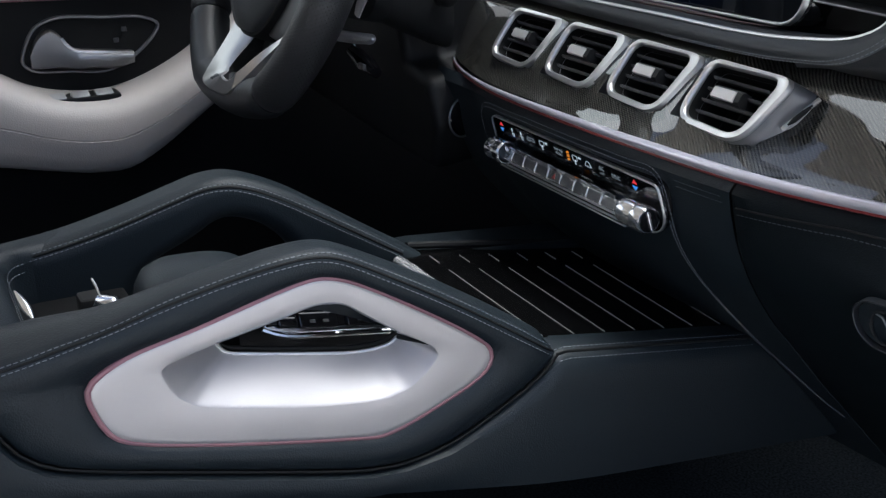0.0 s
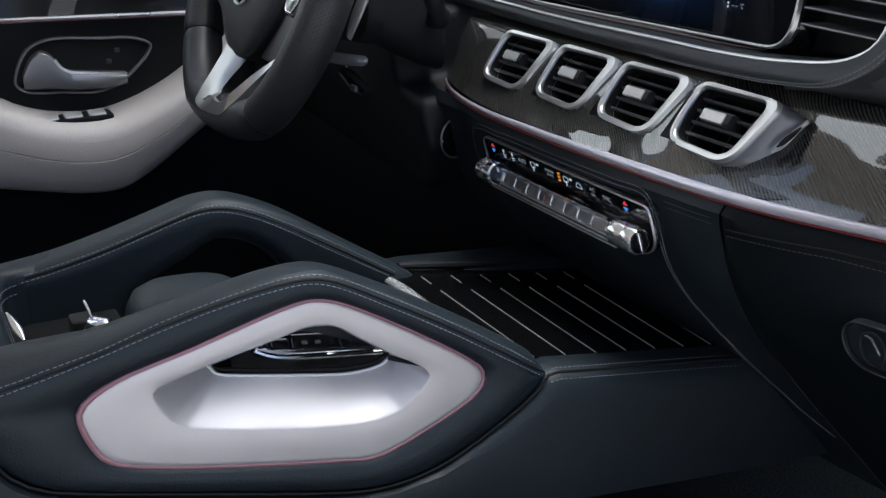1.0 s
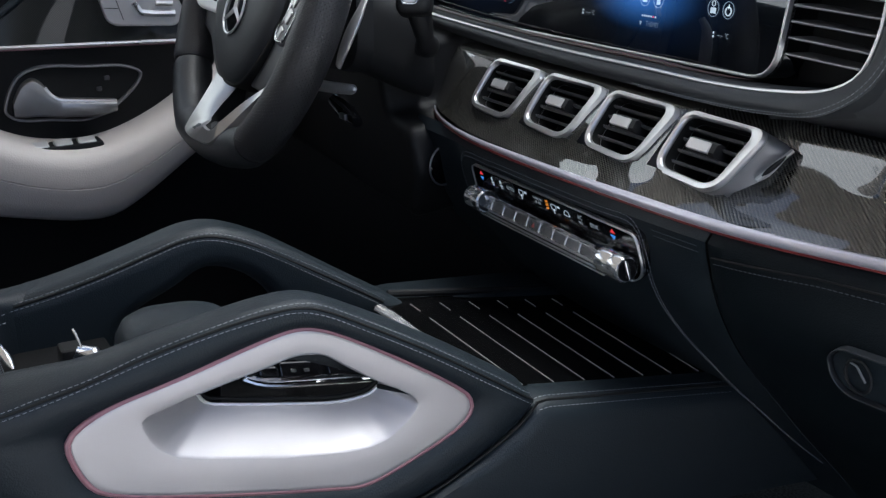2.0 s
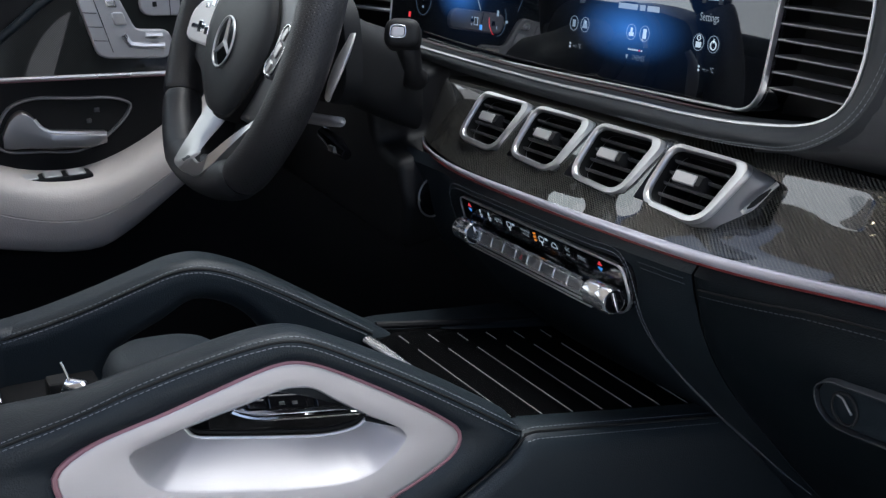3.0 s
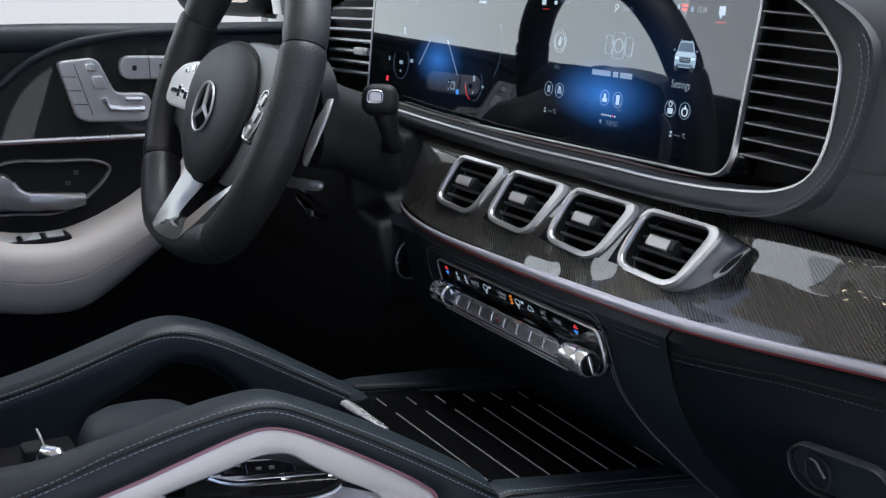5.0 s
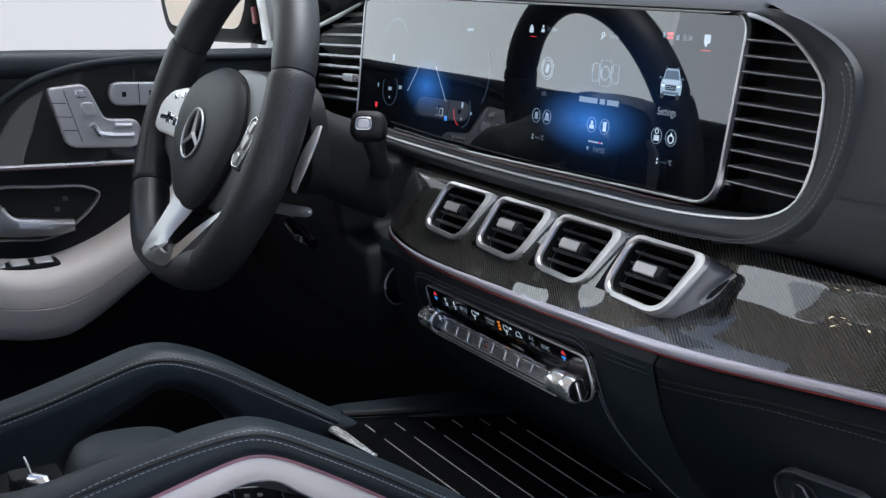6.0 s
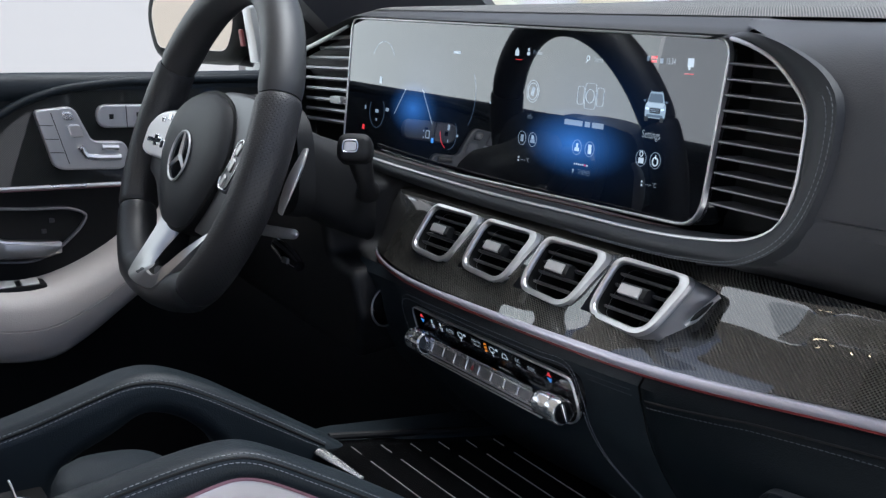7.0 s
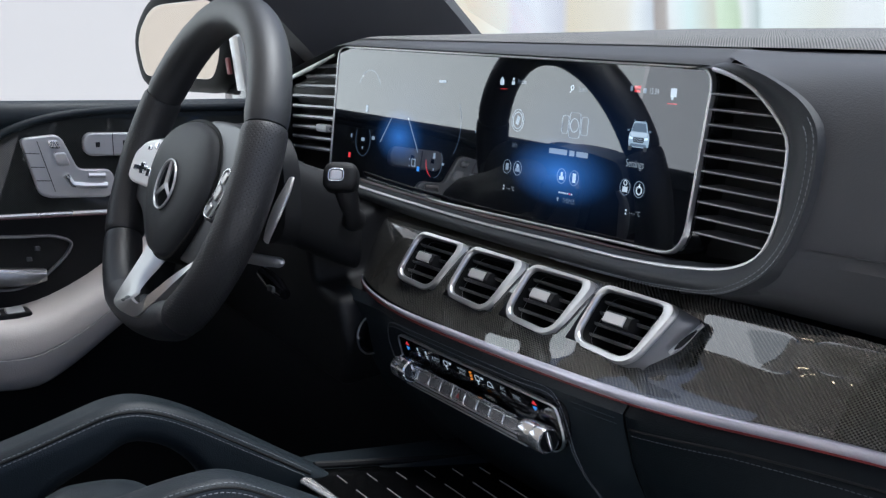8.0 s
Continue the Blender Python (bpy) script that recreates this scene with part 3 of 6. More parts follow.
def vent_surround():
    s = thing("vent_surround", "black leather surround with a chrome line round the displays and vent", "trim")
    a, b = curve_through(LOOP_IN, 120), curve_through(LOOP_OUT, 120)
    fade = [min(1, (119 - i) / 30) for i in range(120)]
    rows = []
    for k in np.linspace(0, 1, 9):
        out = math.sin(math.pi * min(1, k * 1.1)) * 0.006
        rows.append([tuple(p + (q - p) * k + np.array([0, -out * g, 0])) for p, q, g in zip(a, b, fade)])
    rows.insert(0, [tuple(p + np.array([0, 0.03, 0])) for p in a])
    rows.append([tuple(q + np.array([0.004, 0.012, -0.002]) * g) for q, g in zip(b, fade)])
    rows.append([tuple(q + np.array([0.006, 0.05, -0.006]) * g) for q, g in zip(b, fade)])
    part("leather_roll", loft(rows), LEATHER_SOFT, s)
    part("chrome_line", sweep([p + np.array([0, -0.002, 0]) for p in a[:110]], 0.0018, 8), VENT_SILVER, s, "bright silver line")
    # dark red strip painted for the red reflection under the display
    part("red_line", sweep([p + np.array([0, 0.004, 0.0065]) for p in a[:74]], [0.0022 * min(1, (73.5 - k) / 14) for k in range(74)], 8), RED_REFLECTION, s, "dark red strip painted for the red reflection under the display")
    c = a + (b - a) * 0.84
    e = a + (b - a) * 0.96
    lift = np.array([0, -0.0045, 0])
    tagged(part("stitches", stitching((c + lift * 1.08)[52:96]), THREAD_ROLL, s, "grey stitching"), kind="stuff")
    tagged(part("stitches", stitching((e + lift * 0.56)[52:96]), THREAD_ROLL, s, "grey stitching"), kind="stuff")
    return s


vent_surround()

# ---- displays ----
SCREEN = axes((0, 0, 0.70), (1, 0, 0), (0, math.sin(radians(6.9)), math.cos(radians(6.9))))


def at_screen(x, v, lift=0.0):
    return SCREEN @ Vector((x, v, lift))


UI_WHITE = lit_mark("display_white", (0.80, 0.86, 0.92), 0.30)
UI_DIM = lit_mark("display_dim_white", (0.55, 0.65, 0.78), 0.18)
UI_BLUE = lit_mark("display_blue", (0.10, 0.35, 0.9), 0.35)
UI_RED = lit_mark("display_red", (0.9, 0.05, 0.06), 0.35)


def display_glass():
    """Black glass over two lit panels: each glows blue round its middle."""
    m, n, l, p = node_material("dark_display_glass")
    p.inputs["Base Color"].default_value = (0.004, 0.005, 0.007, 1)
    p.inputs["Roughness"].default_value = 0.02
    p.inputs["IOR"].default_value = 1.85
    tc = n.new("ShaderNodeTexCoord")
    total = None
    for cx, cz, rx, rz, k in ((-0.336, 0.626, 0.068, 0.036, 0.45), (0.002, 0.616, 0.095, 0.036, 0.52), (0.022, 0.64, 0.16, 0.09, 0.05), (-0.31, 0.64, 0.14, 0.09, 0.03)):
        mp = n.new("ShaderNodeMapping")
        mp.vector_type = "POINT"
        mp.inputs["Location"].default_value = (-cx / rx, 0, -cz / rz)
        mp.inputs["Scale"].default_value = (1 / rx, 0, 1 / rz)
        l.new(tc.outputs["Object"], mp.inputs["Vector"])
        g = n.new("ShaderNodeTexGradient")
        g.gradient_type = "SPHERICAL"
        l.new(mp.outputs[0], g.inputs[0])
        q = n.new("ShaderNodeMath")
        q.operation = "POWER"
        q.inputs[1].default_value = 1.6
        l.new(g.outputs["Fac"], q.inputs[0])
        f = n.new("ShaderNodeMath")
        f.operation = "MULTIPLY"
        f.inputs[1].default_value = k
        l.new(q.outputs[0], f.inputs[0])
        if total is None:
            total = f.outputs[0]
        else:
            s = n.new("ShaderNodeMath")
            l.new(total, s.inputs[0])
            l.new(f.outputs[0], s.inputs[1])
            total = s.outputs[0]
    p.inputs["Emission Color"].default_value = (0.10, 0.32, 0.95, 1)
    l.new(total, p.inputs["Emission Strength"])
    return m


def display():
    d = thing("display_panel", "wide black glass twin display with lit menus and gauges", "display")
    outline = rounded([(-0.530, -0.1455), (0.194, -0.1395), (0.2105, 0.0240), (-0.527, 0.0345)], [0.02, 0.03, 0.022, 0.02], 7)
    part("housing", slab(outline, SCREEN, -0.05, 0.0005, 0.003), GLOSS, d)
    inner = offset(outline, 0.0028)
    part("frame", frame_ring(outline, inner, SCREEN, -0.006, 0.0028, 0.0008), VENT_SILVER, d, "thin silver edge")
    part("glass", slab(offset(outline, 0.0027), SCREEN, -0.001, 0.0014, 0.0006), display_glass(), d, "dark reflecting display glass")
    return d


screen = display()

# ---- four centre air vents ----
def air_vent():
    v = thing("air_vent", "satin silver framed air vent with black slats in the carbon trim", "air vent", "centre air vents")
    m = Matrix.Identity(4)
    outer = resample(rounded([(-0.053, -0.031), (0.035, -0.035), (0.0605, 0.030), (-0.049, 0.031)], [0.022, 0.022, 0.016, 0.018], 7), 72)
    inner = resample(rounded([(-0.0462, -0.0254), (0.0292, -0.0284), (0.0452, 0.0258), (-0.0430, 0.0253)], [0.015, 0.015, 0.011, 0.012], 7), 72)
    root = resample(rounded([(-0.055, -0.034), (0.041, -0.038), (0.070, 0.031), (-0.051, 0.034)], [0.018, 0.018, 0.016, 0.016], 7), 72)
    shell = [(root, -0.030), (outer * 1.03, -0.012), (outer * 1.01, -0.005)]
    # shell in darker metal: shade on the frame's flank is put into colour
    part("shell", loft([[(q[0], q[1], h) for q in r] for r, h in shell], closed=True), DULL_EDGE, v, "metal shell behind the frame, darkened for shade")
    rings = [(outer * 1.0, -0.0075), (outer * 1.012, -0.005), (outer, -0.003), (outer * 0.985, 0.0), (inner * 1.05, 0.0005), (inner * 1.005, -0.001), (inner, -0.004), (inner * 0.98, -0.016)]
    part("frame", loft([[(q[0], q[1], h) for q in r] for r, h in rings], closed=True), VENT_SILVER, v, "satin silver frame", angle=50)
    part("duct", loft([[(q[0], q[1], h) for q in r] for r, h in ((inner * 0.985, -0.004), (inner * 0.97, -0.045))], closed=True, caps=False), RUBBER, v)
    part("back", slab(inner * 0.98, m, -0.050, -0.044, 0.001), RUBBER, v)
    for k in range(4):
        z = -0.0172 + 0.0108 * k
        w = 0.070 + 0.05 * (z + 0.02)
        rows = []
        for x in np.linspace(-w / 2, w / 2, 7):
            rows.append([(x + 0.001, z + a, b) for a, b in ((-0.0014, -0.004), (0.0006, -0.0026), (0.0022, -0.008), (0.0050, -0.024), (0.0025, -0.025), (-0.0014, -0.008))])
        part("slat", loft(rows, closed=True, caps=True), SLAT, v)
    for k in range(4):
        x = -0.024 + 0.016 * k
        part("vane", box(Matrix.Translation((x, 0, -0.034)), 0.0015, 0.044, 0.012, 0.0004), RUBBER, v)
    rows = []
    for x in np.linspace(-0.0190, 0.0180, 5):
        rows.append([(x, 0.001 + a, b) for a, b in ((-0.0062, -0.004), (-0.0066, 0.001), (-0.004, 0.0042), (0.004, 0.0042), (0.0066, 0.001), (0.0062, -0.012), (-0.004, -0.012))])
    tab = part("tab", loft(rows, closed=True, caps=True), PLASTIC, v)
    part("tab_face", box(Matrix.Translation((-0.003, 0.0005, 0.0038)), 0.0290, 0.0098, 0.003, 0.001), BRUSHED, tab, "silver thumb plate")
    return v


vent = air_vent()
vent.matrix_basis = vent_pose(*VENTS[0])
for v in VENTS[1:]:
    copy_thing(vent, pose(0, 0, 0)).matrix_basis = vent_pose(*v)


# ---- outer vents beside the displays ----
def side_vent(name, label, outline, slats, m, tabs=(), edge=0.0009):
    v = thing(name, label, "air vent", "display side vents")
    part("duct", slab(outline, m, -0.06, -0.045, 0.001), RUBBER, v)
    for (x0, x1, z, drop) in slats:
        rows = []
        for s in np.linspace(0, 1, 7):
            x = x0 + (x1 - x0) * s
            rows.append([m @ Vector((x, z + drop * s + a, b)) for a, b in ((0.0, -0.004), (0.0013, -0.006), (0.0030, -0.030), (0.0008, -0.031), (-0.0012, -0.007))])
        slat = part("slat", loft(rows, closed=True, caps=True), SLAT, v)
        a, c = m @ Vector((x0, z, -0.0045)), m @ Vector((x1, z + drop, -0.0045))
        part("chrome_edge", sweep([a, c], edge, 6), DULL_EDGE, slat, "thin silver front edge")
    for x, z in tabs:
        part("tab", box(m @ Matrix.Translation((x, z, -0.001)), 0.034, 0.0105, 0.010, 0.002), LIT_SILVER, v, "silver thumb tab")
    return v


RV = axes((0, -0.012, 0.70), (1, 0, 0), (0, 0.149, 0.989))
right_limit = along((-0.128, -0.11, -0.08, -0.03, -0.012, 0.0, 0.02), (0.29, 0.302, 0.314, 0.314, 0.302, 0.285, 0.25))
slats = []
for k in range(10):
    z = 0.003 - 0.0128 * k
    slats.append((0.2145, right_limit(z), z, -0.002))
side_vent("side_vent", "black slatted air vent with silver edges beside the display", [(0.19, -0.135), (0.29, -0.13), (0.318, -0.09), (0.32, -0.03), (0.25, 0.02), (0.19, 0.02)], slats, RV)
LV = axes((0, 0.004, 0.70), (1, 0, 0), (0, 0.05, 0.999))
slats = []
for k in range(9):
    z = 0.004 - 0.0148 * k
    slats.append((-0.70 + max(0, (z + 0.03)) * 2.6, -0.528, z, 0.004))
side_vent("side_vent", "black slatted air vent with silver edges at the driver end", [(-0.72, -0.14), (-0.52, -0.14), (-0.52, 0.02), (-0.72, -0.02)], slats, LV, ((-0.585, -0.081),), edge=0.0030)
part("vent_trim", sweep([(-0.71, -0.002, 0.681), (-0.61, -0.002, 0.703), (-0.532, -0.002, 0.722)], [0.0035, 0.0035, 0.002], 8), VENT_SILVER, dash, "chrome vent line")


# ---- climate control panel ----
CLIM = axes((0, -0.1135, 0.424), (1, 0, 0), (0, -math.sin(radians(15)), math.cos(radians(15))))


def climate():
    c = thing("climate_panel", "gloss black climate control strip with crystal toggles and knobs", "climate control")
    o = rounded([(-0.148, -0.0400), (0.132, -0.0415), (0.150, -0.025), (0.149, 0.012), (-0.148, 0.012)], [0.012, 0.012, 0.012, 0.010, 0.010], 6)
    part("face", slab(o, CLIM, -0.012, 0.0012, 0.001), GLOSS, c, "piano black face")
    part("frame", frame_ring(o, offset(o, 0.0014), CLIM, -0.002, 0.0024, 0.0006), VENT_SILVER, c, "thin silver frame")
    # row of toggles on a clear bar
    part("toggle_bar", box(CLIM @ Matrix.Translation((-0.012, -0.028, 0.006)), 0.226, 0.024, 0.012, 0.002), GLOSS, c)
    for k in range(9):
        x = -0.104 + 0.0234 * k
        m = CLIM @ Matrix.Translation((x, -0.0195, 0.0125)) @ pose(0, 0, 0, -36)
        t = part("toggle", box(m, 0.0232, 0.0112, 0.006, 0.0012), SMOKED, c, "clear smoked toggle")
        o = resample(rounded([(-0.0114, -0.0054), (0.0114, -0.0054), (0.0114, 0.0054), (-0.0114, 0.0054)], 0.0018, 3), 24)
        part("edge", frame_ring(o, offset(o, 0.0004), m, 0.001, 0.0034, 0.0002), CRYSTAL, t, "bright crystal edge")
    m = CLIM @ Matrix.Translation((-0.104 + 0.0234 * 4, -0.0195, 0.0125)) @ pose(0, 0, 0, -36)
    part("hazard_mark", slab([(-0.0028, -0.0022), (0.0028, -0.0022), (0, 0.0028)], m, 0.003, 0.0034, 0.0001), RED_STRIP, c, "red hazard triangle")
    part("upper_rail", sweep([CLIM @ Vector((-0.122, -0.0135, 0.0085)), CLIM @ Vector((0.088, -0.0135, 0.0085))], 0.0012, 8), CRYSTAL, c, "bright upper rail")
    for v, r in ((-0.0290, 0.0013), (-0.0340, 0.0012), (-0.0380, 0.0009)):
        part("lower_rail", sweep([CLIM @ Vector((-0.130, v, 0.0125)), CLIM @ Vector((0.100, v, 0.0125))], r, 8), VENT_SILVER, c, "silver rail")
    for x0, x1 in ((0.106, 0.142), (-0.138, -0.108)):
        rows = []
        for s, r in ((0, 0.86), (0.04, 0.98), (0.48, 0.98), (0.52, 0.90), (0.58, 0.90), (0.62, 1.04), (0.95, 1.04), (1, 0.92)):
            x = x0 + (x1 - x0) * s
            rows.append([CLIM @ Vector((x, -0.0190 + 0.0120 * r * math.sin(a), 0.0125 + 0.0120 * r * math.cos(a))) for a in np.linspace(0, 2 * math.pi, 28, endpoint=False)])
        knob = part("knob", loft(rows, closed=True, caps=True), CRYSTAL, c, "ribbed silver temperature knob")
        cap = CLIM @ Matrix.Translation((x1, -0.0190, 0.0125)) @ pose(0, 0, 0, 0, 90)
        part("knob_cap", slab([(0.0102 * math.cos(a), 0.0102 * math.sin(a)) for a in np.linspace(0, 2 * math.pi, 28, endpoint=False)], cap, -0.001, 0.0006, 0.0004), GLOSS, knob, "dark end cap")
        part("knob_bar", box(CLIM @ Matrix.Translation((x1 + 0.0008, -0.0190, 0.0125)) @ pose(0, 0, 0, 0, 90), 0.003, 0.018, 0.003, 0.0008), CHROME, knob)
    return c


clim = climate()

# ---- centre console ----
MID = -0.0175
SILVER_RIM = [(-0.601, 0.356), (-0.600, 0.366), (-0.577, 0.381), (-0.515, 0.396), (-0.441, 0.414), (-0.424, 0.4155), (-0.408, 0.412), (-0.384, 0.400), (-0.293, 0.338), (-0.277, 0.321), (-0.280, 0.306), (-0.336, 0.279), (-0.376, 0.268), (-0.40, 0.2715), (-0.569, 0.313), (-0.588, 0.324)]
SILVER_RIM = [(-0.43 + (a + 0.43) * 0.972, 0.345 + (b - 0.345) * 0.957) for a, b in SILVER_RIM]
RING_OUT = [(-0.80, 0.385), (-0.70, 0.375), (-0.664, 0.352), (-0.650, 0.329), (-0.633, 0.314), (-0.612, 0.305), (-0.507, 0.274), (-0.418, 0.249), (-0.389, 0.2425), (-0.360, 0.2405), (-0.319, 0.247), (-0.266, 0.270), (-0.233, 0.289), (-0.216, 0.306), (-0.219, 0.3115), (-0.262, 0.343), (-0.313, 0.377), (-0.360, 0.406), (-0.405, 0.431), (-0.422, 0.4355), (-0.449, 0.4355), (-0.491, 0.4295), (-0.533, 0.421), (-0.574, 0.410), (-0.613, 0.403), (-0.65, 0.398), (-0.72, 0.394), (-0.80, 0.392)]
HUB = (-0.43, 0.350)


def console():
    c = thing("centre_console", "black leather centre console with two padded grab handles", "console")
    n = 120
    rim = radial(curve_through([(a, b, 0) for a, b in SILVER_RIM], 160, True)[:, :2], HUB, n)
    out = radial(curve_through([(a, b, 0) for a, b in RING_OUT], 200, True)[:, :2], HUB, n)
    # padded ring of the right handle: puffed side, rolled over the top
    ks, xs = (0.08, 0.3, 0.6, 0.85, 0.95, 1.0, 1.05), (0.1535, 0.157, 0.157, 0.1545, 0.1515, 0.1460, 0.140)
    angles = np.linspace(0, 2 * math.pi, n + 1)

    def on_ring(y, z):
        a = math.atan2(z - HUB[1], y - HUB[0]) % (2 * math.pi)
        r = math.hypot(z - HUB[1], y - HUB[0])
        r0, r1 = [np.interp(a, angles, np.r_[np.linalg.norm(w - np.array(HUB), axis=1), np.linalg.norm(w[0] - np.array(HUB))]) for w in (rim, out)]
        return float(np.interp((r - r0) / (r1 - r0), ks, xs))
    rows = []
    for k, x in ((-0.02, 0.140), (0.0, 0.149), (0.08, 0.1535), (0.3, 0.157), (0.6, 0.157), (0.85, 0.1545), (0.95, 0.1515), (1.0, 0.1460)):
        rows.append([(x, *(p + (q - p) * k)) for p, q in zip(rim, out)])
    top = [1.0 if q[1] > 0.300 and (q[1] > 0.39 or q[0] > -0.5) else 0.0 for q in out]
    inner = along((-0.80, -0.62, -0.57, -0.50, -0.45, -0.43, -0.40, -0.36, -0.30, -0.20), (0.010, 0.005, -0.006, -0.013, -0.014, -0.012, -0.010, -0.005, -0.002, -0.001))
    for x, k, up in ((0.134, 0.15, 0.0035), (0.124, 0.40, 0.0040), (0.112, 0.8, 0.0025), (0.102, 1.0, -0.001), (0.094, 1.0, -0.010), (0.090, 1.0, -0.024), (0.090, 1.0, -0.060)):
        rows.append([(x if t else 0.14, q[0], q[1] + (up + k * inner(q[0]) if t else 0)) for q, t in zip(out, top)])
    part("grab_handle", loft(rows, closed=True), LEATHER, c, "padded black leather grab handle")
    upper = curve_through([(-0.72, 0.391), (-0.65, 0.395), (-0.613, 0.401), (-0.574, 0.408), (-0.533, 0.419), (-0.491, 0.4275), (-0.449, 0.4335), (-0.422, 0.4335), (-0.405, 0.429), (-0.360, 0.404), (-0.313, 0.375), (-0.262, 0.341), (-0.219, 0.310)], 140)
    lower = curve_through([(-0.72, 0.385), (-0.651, 0.390), (-0.614, 0.396), (-0.575, 0.404), (-0.535, 0.4135), (-0.493, 0.422), (-0.451, 0.4275), (-0.425, 0.428), (-0.407, 0.423), (-0.363, 0.398), (-0.315, 0.368), (-0.265, 0.334), (-0.222, 0.304)], 140)
    for line in (upper, lower):
        tagged(part("stitches", stitching([(on_ring(y, z) + 0.0006, y, z) for y, z in line]), THREAD, c, "grey double stitching"), kind="stuff")
    # black tube stands in for the shadow gap along the seam
    part("seam", sweep([(on_ring(*(p * 0.5 + q * 0.5)) - 0.0003, *(p * 0.5 + q * 0.5)) for p, q in zip(upper, lower)], 0.0012, 6), RUBBER, c, "black tube for the shade in a sewn seam")
    low = [q for q in out if q[1] < 0.306 or (q[0] < -0.6 and q[1] < 0.37)]
    low = sorted(low, key=lambda q: math.atan2(q[1] - HUB[1], q[0] - HUB[0]) % (2 * math.pi) if q[1] < HUB[1] or q[0] < HUB[0] else 9)
    part("gap", sweep([(0.1530, *q) for q in low], 0.0013, 6), RUBBER, c, "dark joint round the handle")
    # lower side of the console
    rows = []
    ys = np.r_[np.linspace(-0.90, -0.68, 12), np.linspace(-0.675, -0.205, 110), np.linspace(-0.20, 0.24, 30)]

    def topz(y):
        return float(np.interp(y, (-0.90, -0.70, -0.664, -0.650, -0.633, -0.612, -0.507, -0.418, -0.389, -0.360, -0.319, -0.266, -0.233, -0.217, -0.205, -0.10, -0.015, 0.06, 0.24), (0.375, 0.372, 0.349, 0.326, 0.311, 0.302, 0.271, 0.246, 0.2395, 0.2375, 0.244, 0.267, 0.286, 0.302, 0.303, 0.286, 0.272, 0.262, 0.25)))
    botz = along((-0.90, -0.665, -0.372, -0.211, -0.024, 0.117, 0.24), (0.345, 0.292, 0.217, 0.181, 0.159, 0.144, 0.130))
    for k in (0, 0.03, 0.07, 0.12, 0.2, 0.4, 0.6, 0.8, 0.9, 1.0):
        rows.append([(0.146 + 0.0105 * min(1, k / 0.12) ** 0.5 + 0.002 * math.sin(k * math.pi), y, topz(y) + (min(botz(y), topz(y) - 0.02) - topz(y)) * k) for y in ys])
    deck = [[(x, y, topz(y) + up) for y in ys] for x, up in ((0.100, -0.012), (0.114, -0.003), (0.116, 0.001), (0.128, 0.0025), (0.140, 0.0015))]
    part("side_panel", loft(deck + rows), LEATHER, c, "black leather console side")
    seam = [(0.1475, y, topz(y) - 0.002) for y in np.linspace(-0.215, -0.005, 60)]
    for dx, d in ((-0.0045, 0.0034), (0.0050, -0.0034)):
        tagged(part("stitches", stitching([(x + dx, y, z + d) for x, y, z in seam]), THREAD, c, "grey double stitching"), kind="stuff")
    part("seam", sweep([(x + 0.0002, y, z + 0.0015) for x, y, z in seam], 0.0013, 6), RUBBER, c, "black tube for the shade in a sewn seam")
    # left handle with its opening
    lead = curve_through([(-0.80, 0.372), (-0.70, 0.378), (-0.618, 0.3845), (-0.568, 0.390), (-0.517, 0.401), (-0.463, 0.4155), (-0.441, 0.4215), (-0.425, 0.4235), (-0.408, 0.4225), (-0.387, 0.416), (-0.354, 0.400), (-0.326, 0.382), (-0.262, 0.339), (-0.215, 0.308)], 60)
    hole = curve_through([(-0.200, 0.285), (-0.33, 0.29), (-0.352, 0.335), (-0.38, 0.366), (-0.406, 0.379), (-0.422, 0.381), (-0.45, 0.367), (-0.50, 0.342), (-0.53, 0.29), (-0.80, 0.29)], 60)
    o = [(p[0], p[1] - 0.0025) for p in lead] + [tuple(p) for p in hole]
    part("grab_handle", slab(resample(o, 200), SIDE, -0.146, -0.107, 0.016, steps=6), LEATHER, c, "padded black leather grab handle")
    upper = curve_through([(-0.70, 0.3715), (-0.621, 0.377), (-0.573, 0.3835), (-0.522, 0.3935), (-0.469, 0.408), (-0.442, 0.4150), (-0.426, 0.4165), (-0.410, 0.4150), (-0.389, 0.408), (-0.362, 0.394), (-0.306, 0.3603), (-0.271, 0.3375), (-0.238, 0.3155)], 120)
    lower = curve_through([(-0.70, 0.3665), (-0.618, 0.3725), (-0.574, 0.378), (-0.524, 0.388), (-0.471, 0.4025), (-0.444, 0.4095), (-0.428, 0.411), (-0.412, 0.4092), (-0.391, 0.402), (-0.364, 0.388), (-0.309, 0.353), (-0.274, 0.331), (-0.245, 0.313)], 120)
    for line, x in ((upper, -0.1090), (lower, -0.1070)):
        tagged(part("stitches", stitching([(x, y, z) for y, z in line]), THREAD, c, "grey double stitching"), kind="stuff")
    part("seam", sweep([(-0.1094, *(p * 0.5 + q * 0.5)) for p, q in zip(upper, lower)], 0.0014, 6), RUBBER, c, "black tube for the shade in a sewn seam")
    part("side_panel", slab([(-0.9, 0.05), (0.12, 0.05), (0.12, 0.27), (-0.2, 0.30), (-0.9, 0.29)], SIDE, -0.195, -0.125, 0.006), LEATHER, c)
    part("well_floor", box(Matrix.Translation((-0.0175, -0.62, 0.320)), 0.215, 0.20, 0.03, 0.003), PLASTIC, c)
    part("well_floor", box(Matrix.Translation((-0.0175, -0.36, 0.255)), 0.215, 0.34, 0.02, 0.003), TRAY_BLACK, c)
